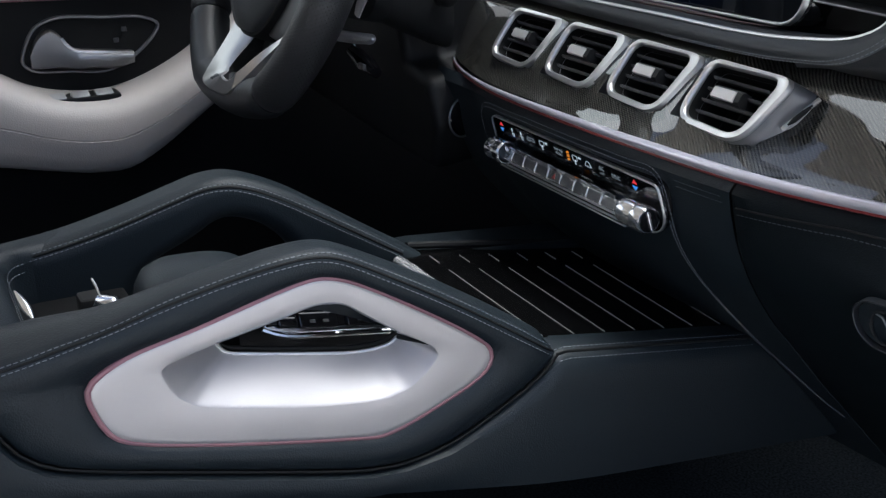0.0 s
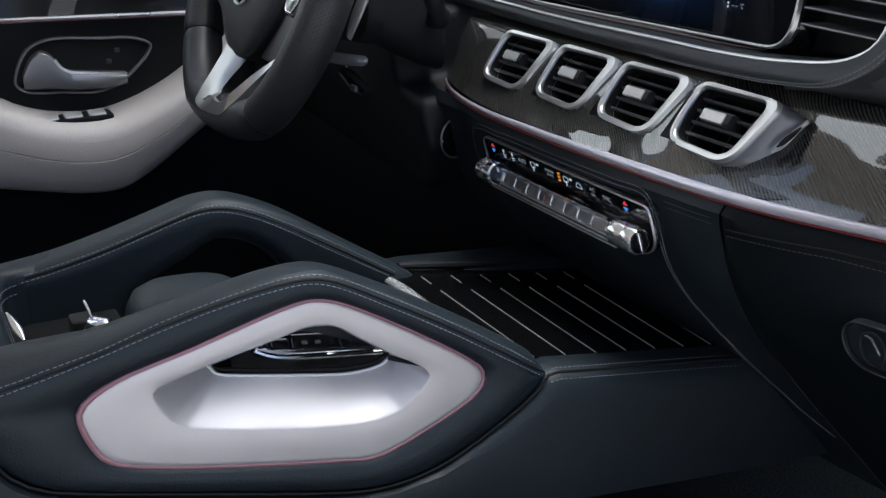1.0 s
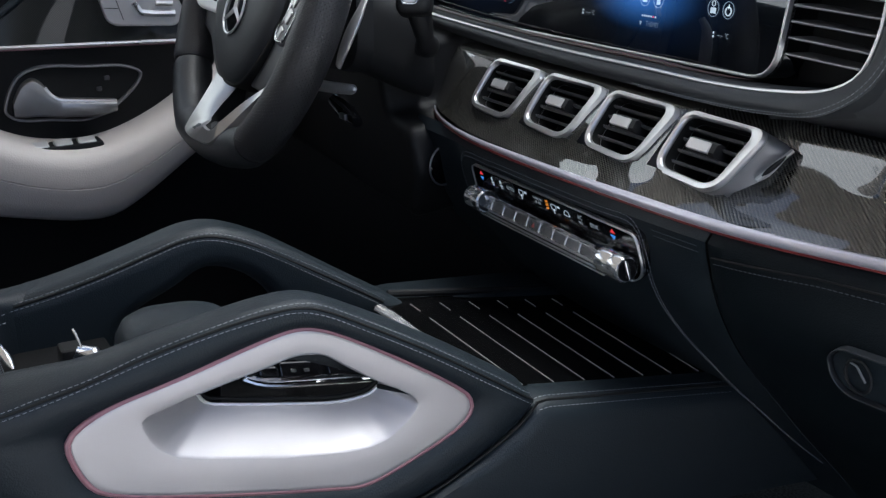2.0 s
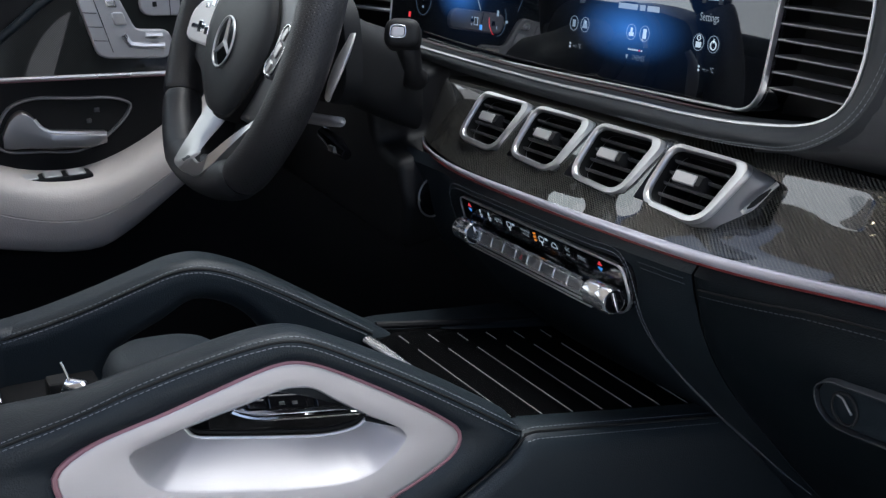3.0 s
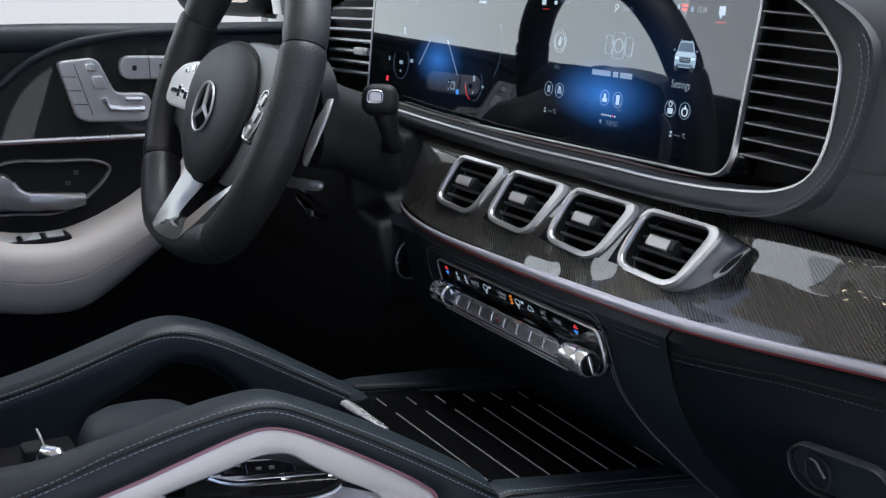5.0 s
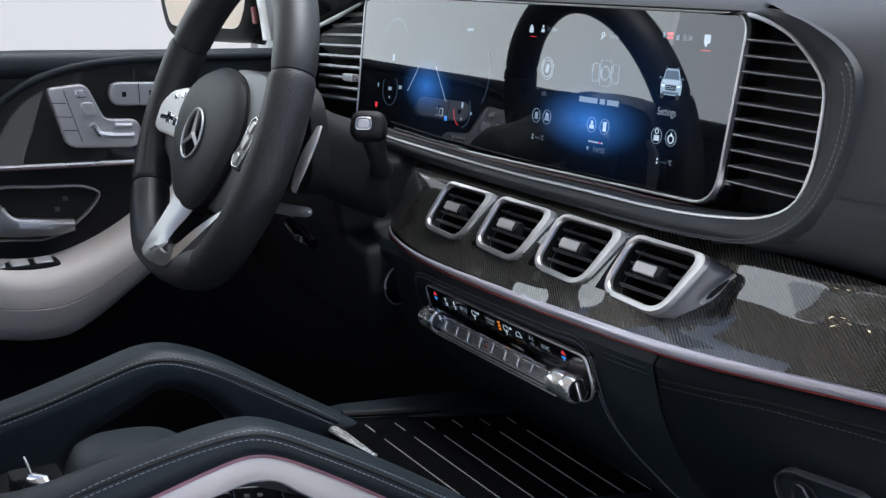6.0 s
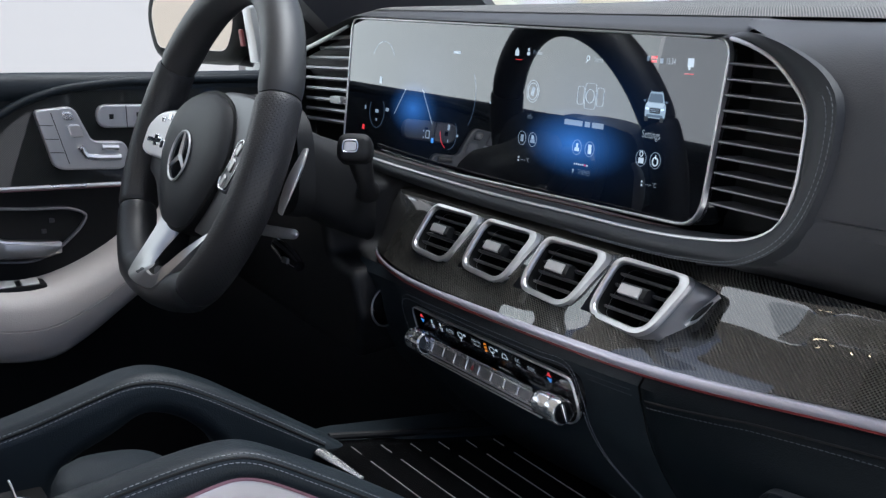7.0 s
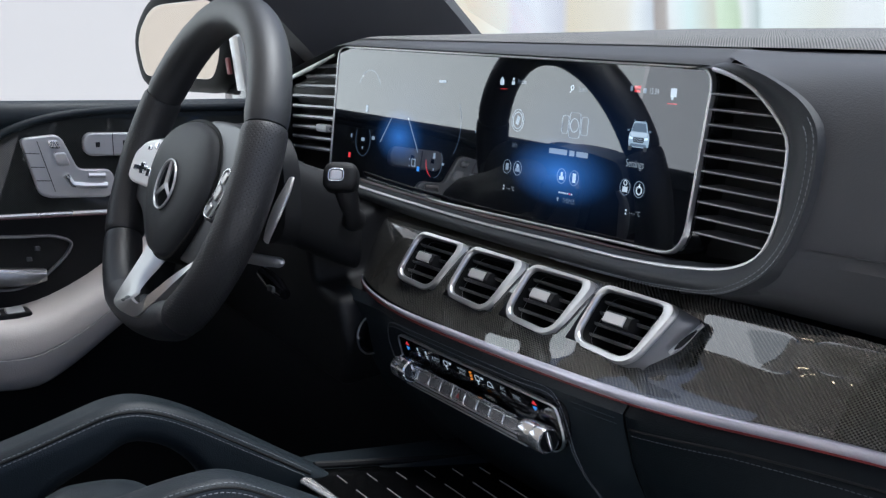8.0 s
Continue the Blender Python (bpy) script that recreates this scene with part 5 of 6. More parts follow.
def column():
    c = thing("steering_column", "black plastic steering column shroud with levers", "steering column")
    rows = []
    for y, z, a, b in ((-0.225, 0.590, 0.090, 0.050), (-0.217, 0.590, 0.112, 0.064), (-0.200, 0.588, 0.116, 0.066), (-0.192, 0.578, 0.052, 0.052), (-0.15, 0.555, 0.048, 0.052), (-0.11, 0.538, 0.047, 0.054), (-0.095, 0.528, 0.040, 0.050), (-0.085, 0.522, 0.020, 0.030)):
        rows.append([(-0.315 + a * math.copysign(abs(math.cos(w)) ** 0.6, math.cos(w)), y, z + b * math.copysign(abs(math.sin(w)) ** 0.6, math.sin(w))) for w in np.linspace(0, 2 * math.pi, 40, endpoint=False)])
    part("shroud", loft(rows, closed=True, caps=True), COLUMN, c)
    # gear selector stalk
    arm = part("selector_stalk", sweep(curve_through([(-0.265, -0.115, 0.540), (-0.225, -0.126, 0.548), (-0.203, -0.139, 0.557), (-0.196, -0.146, 0.574), (-0.196, -0.150, 0.592), (-0.199, -0.152, 0.602)], 24), [float(np.interp(k, (0, 8, 12, 15, 20, 23), (0.008, 0.009, 0.0135, 0.0095, 0.013, 0.014))) for k in range(24)], 16), PLASTIC, c, "black selector stalk")
    head = axes((-0.186, -0.160, 0.604), (0.5, 0.86, 0.0), (-0.25, 0.12, 0.96))
    part("stalk_head", slab(rounded([(-0.020, -0.0145), (0.018, -0.0165), (0.020, 0.0145), (-0.016, 0.0165)], 0.0125, 6), head, -0.016, 0.015, 0.009, steps=5), PLASTIC, arm)
    o = resample(rounded([(-0.0130, -0.0060), (0.0050, -0.0066), (0.0060, 0.0072), (-0.0108, 0.0086)], 0.0058, 6), 40)
    part("button_frame", frame_ring(o, offset(o, 0.0016), head, 0.010, 0.0162, 0.0006), CHROME, arm, "chrome button frame")
    part("stalk_button", slab(offset(o, 0.0018), head, 0.010, 0.0158, 0.002), SILVER_PAINT, arm, "silver parking button")
    # indicator and cruise levers
    part("lever", sweep([(-0.312, -0.222, 0.5040), (-0.262, -0.221, 0.5085), (-0.222, -0.220, 0.5130), (-0.212, -0.220, 0.5145)], [0.0080, 0.0080, 0.0072, 0.002], 12, flat=0.8), SILVER_PAINT, c, "silver lever tip")
    part("lever", sweep([(-0.295, -0.21, 0.488), (-0.255, -0.212, 0.481), (-0.225, -0.213, 0.476)], [0.008, 0.010, 0.006], 10), GLOSS, c, "gloss black lever")
    part("lever_mark", box(Matrix.Translation((-0.238, -0.224, 0.482)), 0.016, 0.004, 0.006, 0.001), SLAT, c)
    return c


column()


BUTTON = (-0.259, -0.0935, 0.4055)


def driver_dash():
    d = thing("driver_panel", "black lower dash panel round the steering column", "dashboard panel")
    part("panel", slab(rounded([(-0.74, 0.36), (-0.285, 0.34), (-0.262, 0.40), (-0.272, 0.452), (-0.33, 0.462), (-0.335, 0.535), (-0.74, 0.555)], 0.012, 4), axes((0, -0.075, 0), (1, 0, 0), (0, -0.10, 1)), -0.10, 0.012, 0.010), PLASTIC, d)
    BX, BY, BZ = BUTTON
    ring = [(BX - 0.3 * 0.023 * math.cos(a), BY + 0.954 * 0.023 * math.cos(a), BZ + 0.023 * math.sin(a)) for a in np.linspace(0, 2 * math.pi, 32, endpoint=False)]
    part("button_ring", sweep(ring, 0.0012, 8, closed=True), DULL_EDGE, d, "dull silver ring of a round button")
    part("button", loft([[(BX + (p[0] - BX) * k + 0.954 * h, BY + (p[1] - BY) * k + 0.3 * h, BZ + (p[2] - BZ) * k) for p in ring] for k, h in ((1, -0.002), (0.85, 0.001), (0.4, 0.002), (0.02, 0.002))], closed=True), GLOSS, d)
    return d


driver_dash()

# ---- driver door ----
def driver_door():
    d = thing("door_1", "driver door with dark carbon trim, silver switches and pale leather armrest", "car door", kind="structure")
    part("lower_panel", slab([(-1.7, 0.02), (0.64, 0.02), (0.64, 0.632), (-1.7, 0.645)], SIDE, -0.80, -0.735, 0.004), SATIN_BLACK, d)
    part("belt_ledge", sweep([(-0.748, y, z) for y, z in ((-1.7, 0.660), (-0.6, 0.654), (-0.4, 0.6495), (-0.21, 0.641), (-0.05, 0.635), (0.2, 0.630), (0.6, 0.625))], 0.021, 14), LEATHER, d, "black leather belt ledge")
    up = curve_through([(-1.2, 0.56), (-0.6, 0.520), (-0.52, 0.548), (-0.468, 0.583), (-0.421, 0.617), (-0.367, 0.637), (-0.297, 0.646), (-0.2, 0.646), (0.1, 0.635)], 60)
    rows = [[(-0.724 - 0.004 * k, y, 0.517 - 0.045 * (y + 0.42) + (z - 0.517 + 0.045 * (y + 0.42)) * k) for y, z in up] for k in np.linspace(0, 1, 8)]
    part("trim", loft(rows, uv=True), CARBON_DARK, d, "dark glossy carbon trim")
    part("upper_edge", sweep([(-0.727, y, z + 0.004) for y, z in up], 0.006, 10), LEATHER, d)
    part("silver_line", sweep([(-0.721, y, 0.5165 - 0.045 * (y + 0.42)) for y in np.linspace(-1.2, 0.1, 30)], 0.0028, 8), SATIN, d, "satin silver line")
    part("light_line", sweep([(-0.7225, y, 0.5132 - 0.045 * (y + 0.42)) for y in np.linspace(-1.2, 0.1, 30)], 0.0013, 8), ROSE_STRIP, d, "dim pale red light line")
    # armrest
    top = curve_through([(-1.2, 0.46), (-0.62, 0.443), (-0.549, 0.423), (-0.511, 0.402), (-0.47, 0.389), (-0.412, 0.384), (-0.366, 0.393), (-0.302, 0.421), (-0.24, 0.462), (-0.15, 0.505), (-0.05, 0.53)], 70)
    bot = curve_through([(-1.2, 0.33), (-0.70, 0.322), (-0.62, 0.318), (-0.566, 0.309), (-0.50, 0.2945), (-0.438, 0.283), (-0.395, 0.2835), (-0.35, 0.305), (-0.284, 0.350), (-0.18, 0.42), (-0.05, 0.49)], 70)
    rows = []
    for k, x in ((-0.04, -0.737), (0.0, -0.700), (0.03, -0.676), (0.10, -0.662), (0.25, -0.655), (0.45, -0.655), (0.488, -0.6552), (0.50, -0.6568), (0.512, -0.6552), (0.75, -0.659), (0.92, -0.667), (0.98, -0.68), (1.0, -0.70), (1.0, -0.737)):
        rows.append([(x, a[0] + (b[0] - a[0]) * k, a[1] + (b[1] - a[1]) * k) for a, b in zip(top, bot)])
    part("armrest", loft(rows), WHITE_LEATHER, d, "pale grey leather armrest")
    # handle recess
    o = curve_through([(-0.512, 0.432, 0), (-0.510, 0.448, 0), (-0.491, 0.480, 0), (-0.462, 0.491, 0), (-0.40, 0.487, 0), (-0.345, 0.4815, 0), (-0.325, 0.470, 0), (-0.331, 0.455, 0), (-0.371, 0.422, 0), (-0.404, 0.411, 0), (-0.45, 0.415, 0), (-0.499, 0.421, 0)], 90, True)[:, :2]
    part("handle_frame", frame_ring(o, offset(o, 0.0038), SIDE, -0.738, -0.727, 0.002), DULL_EDGE, d, "silver frame of the handle recess")
    part("recess", slab(offset(o, 0.004), SIDE, -0.7365, -0.7335, 0.0005), RUBBER, d, "black recess")
    grip = curve_through([(-0.500, 0.425, 0.447, -0.727), (-0.488, 0.424, 0.468, -0.724), (-0.474, 0.424, 0.476, -0.722), (-0.462, 0.424, 0.470, -0.720), (-0.453, 0.424, 0.456, -0.718), (-0.443, 0.424, 0.448, -0.716), (-0.42, 0.423, 0.444, -0.715), (-0.39, 0.421, 0.440, -0.715), (-0.366, 0.425, 0.437, -0.718)], 44)
    rows = []
    for y, z0, z1, x in grip:
        z0 -= 0.004 * min(1, max(0, (y + 0.47) / 0.03))
        ring = [(-0.734, z0), (x - 0.002, z0 + 0.0005), (x + 0.001, z0 + 0.003), (x + 0.002, z0 + (z1 - z0) * 0.5), (x + 0.001, z1 - 0.004), (x - 0.002, z1 - 0.001), (x - 0.006, z1), (-0.734, z1)]
        rows.append([(a, y, b) for a, b in ring])
    part("door_handle", loft(rows, closed=True, caps=True), WHEEL_SILVER, d, "satin metal pull handle")
    part("handle_edge", sweep([(x - 0.001, y, z1 - 0.002) for y, z0, z1, x in grip[16:]], 0.0026, 8), SATIN, d, "bright upper edge of the handle")
    for y, z in ((-0.385, 0.452), (-0.373, 0.466)):
        part("lock_button", box(Matrix.Translation((-0.733, y, z)), 0.004, 0.007, 0.006, 0.001), SLAT, d)
    # window switches
    part("switch_base", box(Matrix.Translation((-0.704, -0.447, 0.3845)), 0.04, 0.105, 0.010, 0.004), SATIN_BLACK, d)
    for k in range(3):
        part("window_switch", box(Matrix.Translation((-0.698, -0.478 + 0.031 * k, 0.3895)) @ pose(0, 0, 0, 0, 10), 0.022, 0.024, 0.006, 0.002), SILVER_PAINT, d, "dull silver window switch")
    # seat switches
    q = rounded([(-0.387, 0.620), (-0.367, 0.543), (-0.356, 0.5365), (-0.270, 0.530), (-0.261, 0.552), (-0.268, 0.570), (-0.312, 0.573), (-0.331, 0.617), (-0.340, 0.623)], [0.008, 0.01, 0.01, 0.016, 0.01, 0.014, 0.008, 0.008, 0.008], 6)
    sw = part("seat_switch", slab(q, SIDE, -0.730, -0.717, 0.003), SILVER_PAINT, d, "silver seat adjustment switch panel")
    for y, z, a, b in ((-0.343, 0.610, 0.014, 0.012), (-0.334, 0.589, 0.017, 0.019)):
        part("key", box(axes((-0.7165, y, z), (0, 1, -0.05), (0, -0.3, 1)), a, b, 0.006, 0.002), SATIN, sw)
    part("key", sweep([(-0.715, -0.330, 0.567), (-0.715, -0.322, 0.553), (-0.715, -0.305, 0.550), (-0.715, -0.275, 0.548)], 0.0045, 8), SATIN, sw)
    part("key", sweep([(-0.715, -0.300, 0.564), (-0.715, -0.277, 0.562)], 0.004, 8), SATIN, sw)
    for k in range(3):
        part("groove", box(axes((-0.7168, -0.372 + 0.006 * k, 0.599 - 0.019 * k), (0, 1, -0.1), (0, 0, 1)), 0.019, 0.0010, 0.0008, 0.0002), RUBBER, sw)
    part("groove", box(axes((-0.7168, -0.355, 0.580), (0, 1, -0.1), (0, -0.27, 1)), 0.0010, 0.074, 0.0008, 0.0002), RUBBER, sw)
    q = rounded([(-0.303, 0.590), (-0.205, 0.585), (-0.205, 0.617), (-0.303, 0.623)], 0.016, 6)
    mem = part("memory_switch", slab(q, SIDE, -0.730, -0.718, 0.003), SILVER_PAINT, d, "silver seat memory switch")
    part("groove", box(Matrix.Translation((-0.7178, -0.262, 0.604)), 0.0008, 0.001, 0.030, 0.0002), RUBBER, mem)
    for y in (-0.283, -0.245):
        part("mark", box(Matrix.Translation((-0.7178, y, 0.605)), 0.0008, 0.006, 0.007, 0.0002), RUBBER, mem)
    return d


driver_door()


# ---- pillar, windows and outside mirror ----
def pillar():
    p = thing("windscreen_pillar", "black trimmed windscreen pillar at the driver side", "pillar", kind="structure")
    rows = []
    for k in np.linspace(-0.3, 1, 10):
        c = Vector((-0.665 + 0.08 * k, 0.235 - 0.42 * k, 0.735 + 0.40 * k))
        rows.append([c + Vector(q) for q in ((-0.10, -0.200, -0.01), (-0.05, -0.205, 0.0), (0.02, 0.02, 0.0), (0.022, 0.055, 0.0), (0.0, 0.085, 0.0), (-0.085, 0.06, -0.01))])
    part("trim", loft(rows, closed=True, caps=True), PILLAR_TRIM, p)
    part("corner_trim", slab(rounded([(0.010, 0.60), (0.17, 0.60), (0.16, 0.715), (0.09, 0.775), (0.020, 0.72)], 0.008, 4), SIDE, -0.774, -0.768, 0.002), PLASTIC, p, "black window corner trim")
    return p


pillar()


def glass_material(name, tint):
    m, n, l, p = node_material(name)
    out = n["Material Output"]
    tr, gl, mix, fr = n.new("ShaderNodeBsdfTransparent"), n.new("ShaderNodeBsdfGlossy"), n.new("ShaderNodeMixShader"), n.new("ShaderNodeLayerWeight")
    tr.inputs[0].default_value = (*tint, 1)
    gl.inputs["Roughness"].default_value = 0.01
    fr.inputs["Blend"].default_value = 0.5
    power = n.new("ShaderNodeMath")
    power.operation = "POWER"
    power.inputs[1].default_value = 5.0
    l.new(fr.outputs["Facing"], power.inputs[0])
    l.new(power.outputs[0], mix.inputs[0])
    l.new(tr.outputs[0], mix.inputs[1])
    l.new(gl.outputs[0], mix.inputs[2])
    l.new(mix.outputs[0], out.inputs["Surface"])
    return m


GLASS = glass_material("clear_car_glass", (0.94, 0.96, 0.95))
PRIVACY_GLASS = glass_material("tinted_rear_glass", (0.78, 0.79, 0.80))
win = tagged(part("window_1", slab([(-0.71, 0.60), (0.10, 0.60), (-0.20, 1.08), (-0.74, 1.12)], SIDE, -0.780, -0.776, 0.001), GLASS), "clear driver side window glass", "window", kind="structure")
win.visible_shadow = False
win = tagged(part("window_3", slab([(-1.50, 0.60), (-0.722, 0.60), (-0.752, 1.12), (-1.50, 1.12)], SIDE, -0.780, -0.776, 0.001), PRIVACY_GLASS), "dark tinted rear side window glass", "window", kind="structure")
win.visible_shadow = False
rows = [[(x, 0.62 - 0.75 * k - 0.10 * (x / 0.6) ** 2, 0.74 + 0.40 * k) for x in np.linspace(-0.80, 0.80, 12)] for k in np.linspace(0, 1, 8)]
shield = tagged(part("window_2", loft(rows), GLASS), "clear raked windscreen glass", "windscreen", kind="structure")
shield.visible_shadow = False


def mirror():
    m = thing("door_mirror", "door mirror with gloss black housing outside the driver window", "mirror")
    base = axes((-1.02, -0.068, 0.737), (0.90, 0.38, 0), (0, 0.03, 1))
    o = rounded([(-0.100, -0.080), (0.105, -0.085), (0.135, -0.02), (0.115, 0.095), (-0.075, 0.085), (-0.128, 0.01)], [0.035, 0.035, 0.035, 0.05, 0.06, 0.04], 6)
    part("housing", slab(o, base, -0.09, 0.0, 0.02, steps=4), RUBBER, m, "black mirror housing")
    part("mirror_glass", slab(offset(o, 0.024), base, -0.002, 0.001, 0.0005), MIRROR_GLASS, m, "mirror glass")
    part("arm", box(Matrix.Translation((-0.89, 0.02, 0.655)), 0.16, 0.06, 0.030, 0.01), GLOSS, m)
    part("cap", box(Matrix.Translation((-0.862, -0.013, 0.706)) @ pose(0, 0, 0, 8, 0, 20), 0.024, 0.022, 0.088, 0.010), SILVER_PAINT, m, "bright inner cap")
    part("cap_edge", box(Matrix.Translation((-0.875, -0.030, 0.700)) @ pose(0, 0, 0, 8, 0, 20), 0.008, 0.005, 0.026, 0.002), RED_STRIP, m, "red painted edge")
    return m


mirror()
tagged(part("door_skin", box(Matrix.Translation((-0.86, 0.30, 0.655)) @ pose(0, 0, 0, 0, 0, 0), 0.10, 0.60, 0.03, 0.01), RED_PAINT), "red painted wing edge outside the windscreen", "car body", kind="structure")

# ---- writing and pictures on the displays ----
def icon_ring(x, v, r, mat, parent, thick=0.0004):
    pts = [at_screen(x + r * math.cos(a), v + r * math.sin(a), 0.0020) for a in np.linspace(0, 2 * math.pi, 24, endpoint=False)]
    return part("icon_ring", sweep(pts, thick, 6, closed=True), mat, parent)


def lay(x, v, w, h, mat, parent, name="mark", turn=0, lift=0.0019):
    return part(name, box(SCREEN @ Matrix.Translation((x, v, lift)) @ pose(0, 0, 0, 0, 0, turn), w, h, 0.0004, 0.0001), mat, parent)


def put(text, x, v, size, mat=UI_WHITE, squeeze=0.82):
    return words(text, size, SCREEN @ Matrix.Translation((x, v, 0.0019)) @ Matrix.Diagonal((squeeze, 1, 1, 1)), mat, screen)


UI_CAPTION = lit_mark("display_caption", (0.70, 0.78, 0.86), 0.17)
UI_FAINT = lit_mark("display_faint_blue", (0.30, 0.42, 0.60), 0.07)


def menus():
    # status row
    house = [(-0.0035, -0.004), (0.0035, -0.004), (0.0035, 0.0008), (0, 0.0045), (-0.0035, 0.0008)]
    part("home_icon", slab([(a - 0.113, b + 0.0008) for a, b in house], SCREEN, 0.0016, 0.0020, 0.0001), UI_WHITE, screen)
    lay(-0.0912, 0.0035, 0.0028, 0.0030, UI_WHITE, screen)
    lay(-0.0912, -0.0005, 0.0050, 0.0035, UI_WHITE, screen)
    put("Profiles", -0.0745, 0.0012, 0.0068, UI_DIM)
    icon_ring(0.0135, -0.0012, 0.0022, UI_WHITE, screen)
    lay(0.0115, -0.0046, 0.0040, 0.0007, UI_WHITE, screen, turn=50)
    put("Search", 0.0305, -0.0024, 0.0068, UI_DIM)
    lay(0.1035, 0.0017, 0.003, 0.0045, UI_DIM, screen)
    lay(0.1120, 0.0030, 0.0085, 0.0026, UI_RED, screen)
    lay(0.1120, -0.0004, 0.0075, 0.0024, UI_RED, screen)
    lay(0.1225, 0.0002, 0.004, 0.0045, UI_DIM, screen)
    put("15:34", 0.1350, 0.0, 0.0074)
    lay(0.1612, 0.0002, 0.0075, 0.0075, UI_WHITE, screen, "message_icon")
    lay(0.1600, -0.0046, 0.0025, 0.0030, UI_WHITE, screen)
    lay(0.1605, -0.0095, 0.012, 0.0007, UI_RED, screen)
    lay(-0.1085, -0.0072, 0.012, 0.0006, UI_RED, screen)
    # tiles
    icon_ring(-0.0764, -0.0384, 0.0085, UI_DIM, screen)
    icon_ring(-0.0764, -0.0384, 0.0112, UI_DIM, screen, 0.0003)
    lay(-0.0764, -0.0384, 0.005, 0.009, UI_DIM, screen, turn=-20)
    put("Info", -0.0779, -0.0642, 0.0075, UI_DIM)
    icon_ring(0.0227, -0.0372, 0.0065, UI_DIM, screen)
    for x, w, h in ((0.0227, 0.0180, 0.0250), (0.0070, 0.0110, 0.0180), (0.0385, 0.0110, 0.0180)):
        o = resample(rounded([(x - w / 2, -0.0372 - h / 2), (x + w / 2, -0.0372 - h / 2), (x + w / 2, -0.0372 + h / 2), (x - w / 2, -0.0372 + h / 2)], 0.003, 4), 40)
        part("card", frame_ring(o, offset(o, 0.0006), SCREEN, 0.0012, 0.0020, 0.0002), UI_DIM, screen)
    for x, w in ((0.0035, 0.030), (0.0265, 0.008), (0.0430, 0.018)):
        lay(x - 0.004, -0.0643, w, 0.0052, UI_CAPTION, screen, "caption_bar")
    # small picture of a car, front view
    cx, cv = 0.1205, -0.0386
    pale, mid, dark = glowing("display_car_paint", (0.50, 0.62, 0.74), 0.55), glowing("display_car_shade", (0.16, 0.22, 0.30), 0.5), glowing("display_car_dark", (0.02, 0.03, 0.05), 0.3)

    def shape(points, mat, h, r=0.0012):
        part("car_picture", slab(rounded([(cx + x, cv + y) for x, y in points], r, 3), SCREEN, 0.0013, h, 0.0001), mat, screen)
    shape([(-0.0135, -0.0120), (0.0135, -0.0120), (0.0145, -0.0030), (0.0128, 0.0020), (-0.0128, 0.0020), (-0.0145, -0.0030)], pale, 0.0018, 0.002)
    shape([(-0.0122, 0.0010), (0.0122, 0.0010), (0.0085, 0.0115), (-0.0085, 0.0115)], pale, 0.00175, 0.002)
    shape([(-0.0105, 0.0022), (0.0105, 0.0022), (0.0078, 0.0098), (-0.0078, 0.0098)], mid, 0.0021)
    shape([(-0.0125, 0.0014), (0.0125, 0.0014), (0.0105, -0.0022), (-0.0105, -0.0022)], glowing("display_car_hood", (0.70, 0.80, 0.90), 0.6), 0.0021)
    shape([(-0.0070, -0.0076), (0.0070, -0.0076), (0.0076, -0.0030), (-0.0076, -0.0030)], dark, 0.0021)
    for k in range(2):
        lay(cx, cv - 0.0044 - 0.0016 * k, 0.0128, 0.0005, UI_DIM, screen, "car_picture", lift=0.0023)
    shape([(-0.0120, -0.0112), (0.0120, -0.0112), (0.0110, -0.0088), (-0.0110, -0.0088)], mid, 0.0021)
    for s in (-1, 1):
        lay(cx + s * 0.0106, cv - 0.0038, 0.0046, 0.0020, UI_WHITE, screen, "car_picture", turn=s * 8, lift=0.0022)
        lay(cx + s * 0.0108, cv - 0.0130, 0.0048, 0.0040, dark, screen, "car_picture", lift=0.0022)
        lay(cx + s * 0.0150, cv + 0.0030, 0.0026, 0.0018, mid, screen, "car_picture", lift=0.0022)
        lay(cx + s * 0.0072, cv + 0.0122, 0.0014, 0.0010, mid, screen, "car_picture", lift=0.0022)
    put("Settings", 0.1189, -0.0655, 0.0100)
    for x, m in ((-0.0887, UI_DIM), (-0.0689, UI_DIM), (0.0093, UI_WHITE), (0.0301, UI_WHITE), (0.1085, UI_WHITE), (0.1285, UI_WHITE)):
        icon_ring(x, -0.0875, 0.0072, UI_DIM, screen, 0.0003)
    lay(-0.0887, -0.0875, 0.0050, 0.0070, UI_DIM, screen)
    part("bars", slab([(-0.0735, -0.091), (-0.0645, -0.091), (-0.067, -0.084), (-0.069, -0.087), (-0.071, -0.0825)], SCREEN, 0.0016, 0.0020, 0.0001), UI_DIM, screen)
    lay(0.0093, -0.0895, 0.0070, 0.0035, UI_WHITE, screen)
    lay(0.0093, -0.0855, 0.0030, 0.0040, UI_WHITE, screen)
    lay(0.0301, -0.0875, 0.0050, 0.0090, UI_WHITE, screen)
    lay(0.1085, -0.0895, 0.0070, 0.0050, UI_WHITE, screen)
    icon_ring(0.1085, -0.0835, 0.0022, UI_WHITE, screen)
    icon_ring(0.1285, -0.0885, 0.0036, UI_WHITE, screen, 0.0006)
    lay(0.1285, -0.0845, 0.0010, 0.0040, UI_WHITE, screen)
    for k in range(7):
        lay(0.0080 + 0.0034 * k, -0.1036, 0.0016, 0.0016, UI_RED if k == 5 else UI_WHITE, screen, "page_dot")
    put("THEMES", 0.0245, -0.1108, 0.0068, UI_DIM)
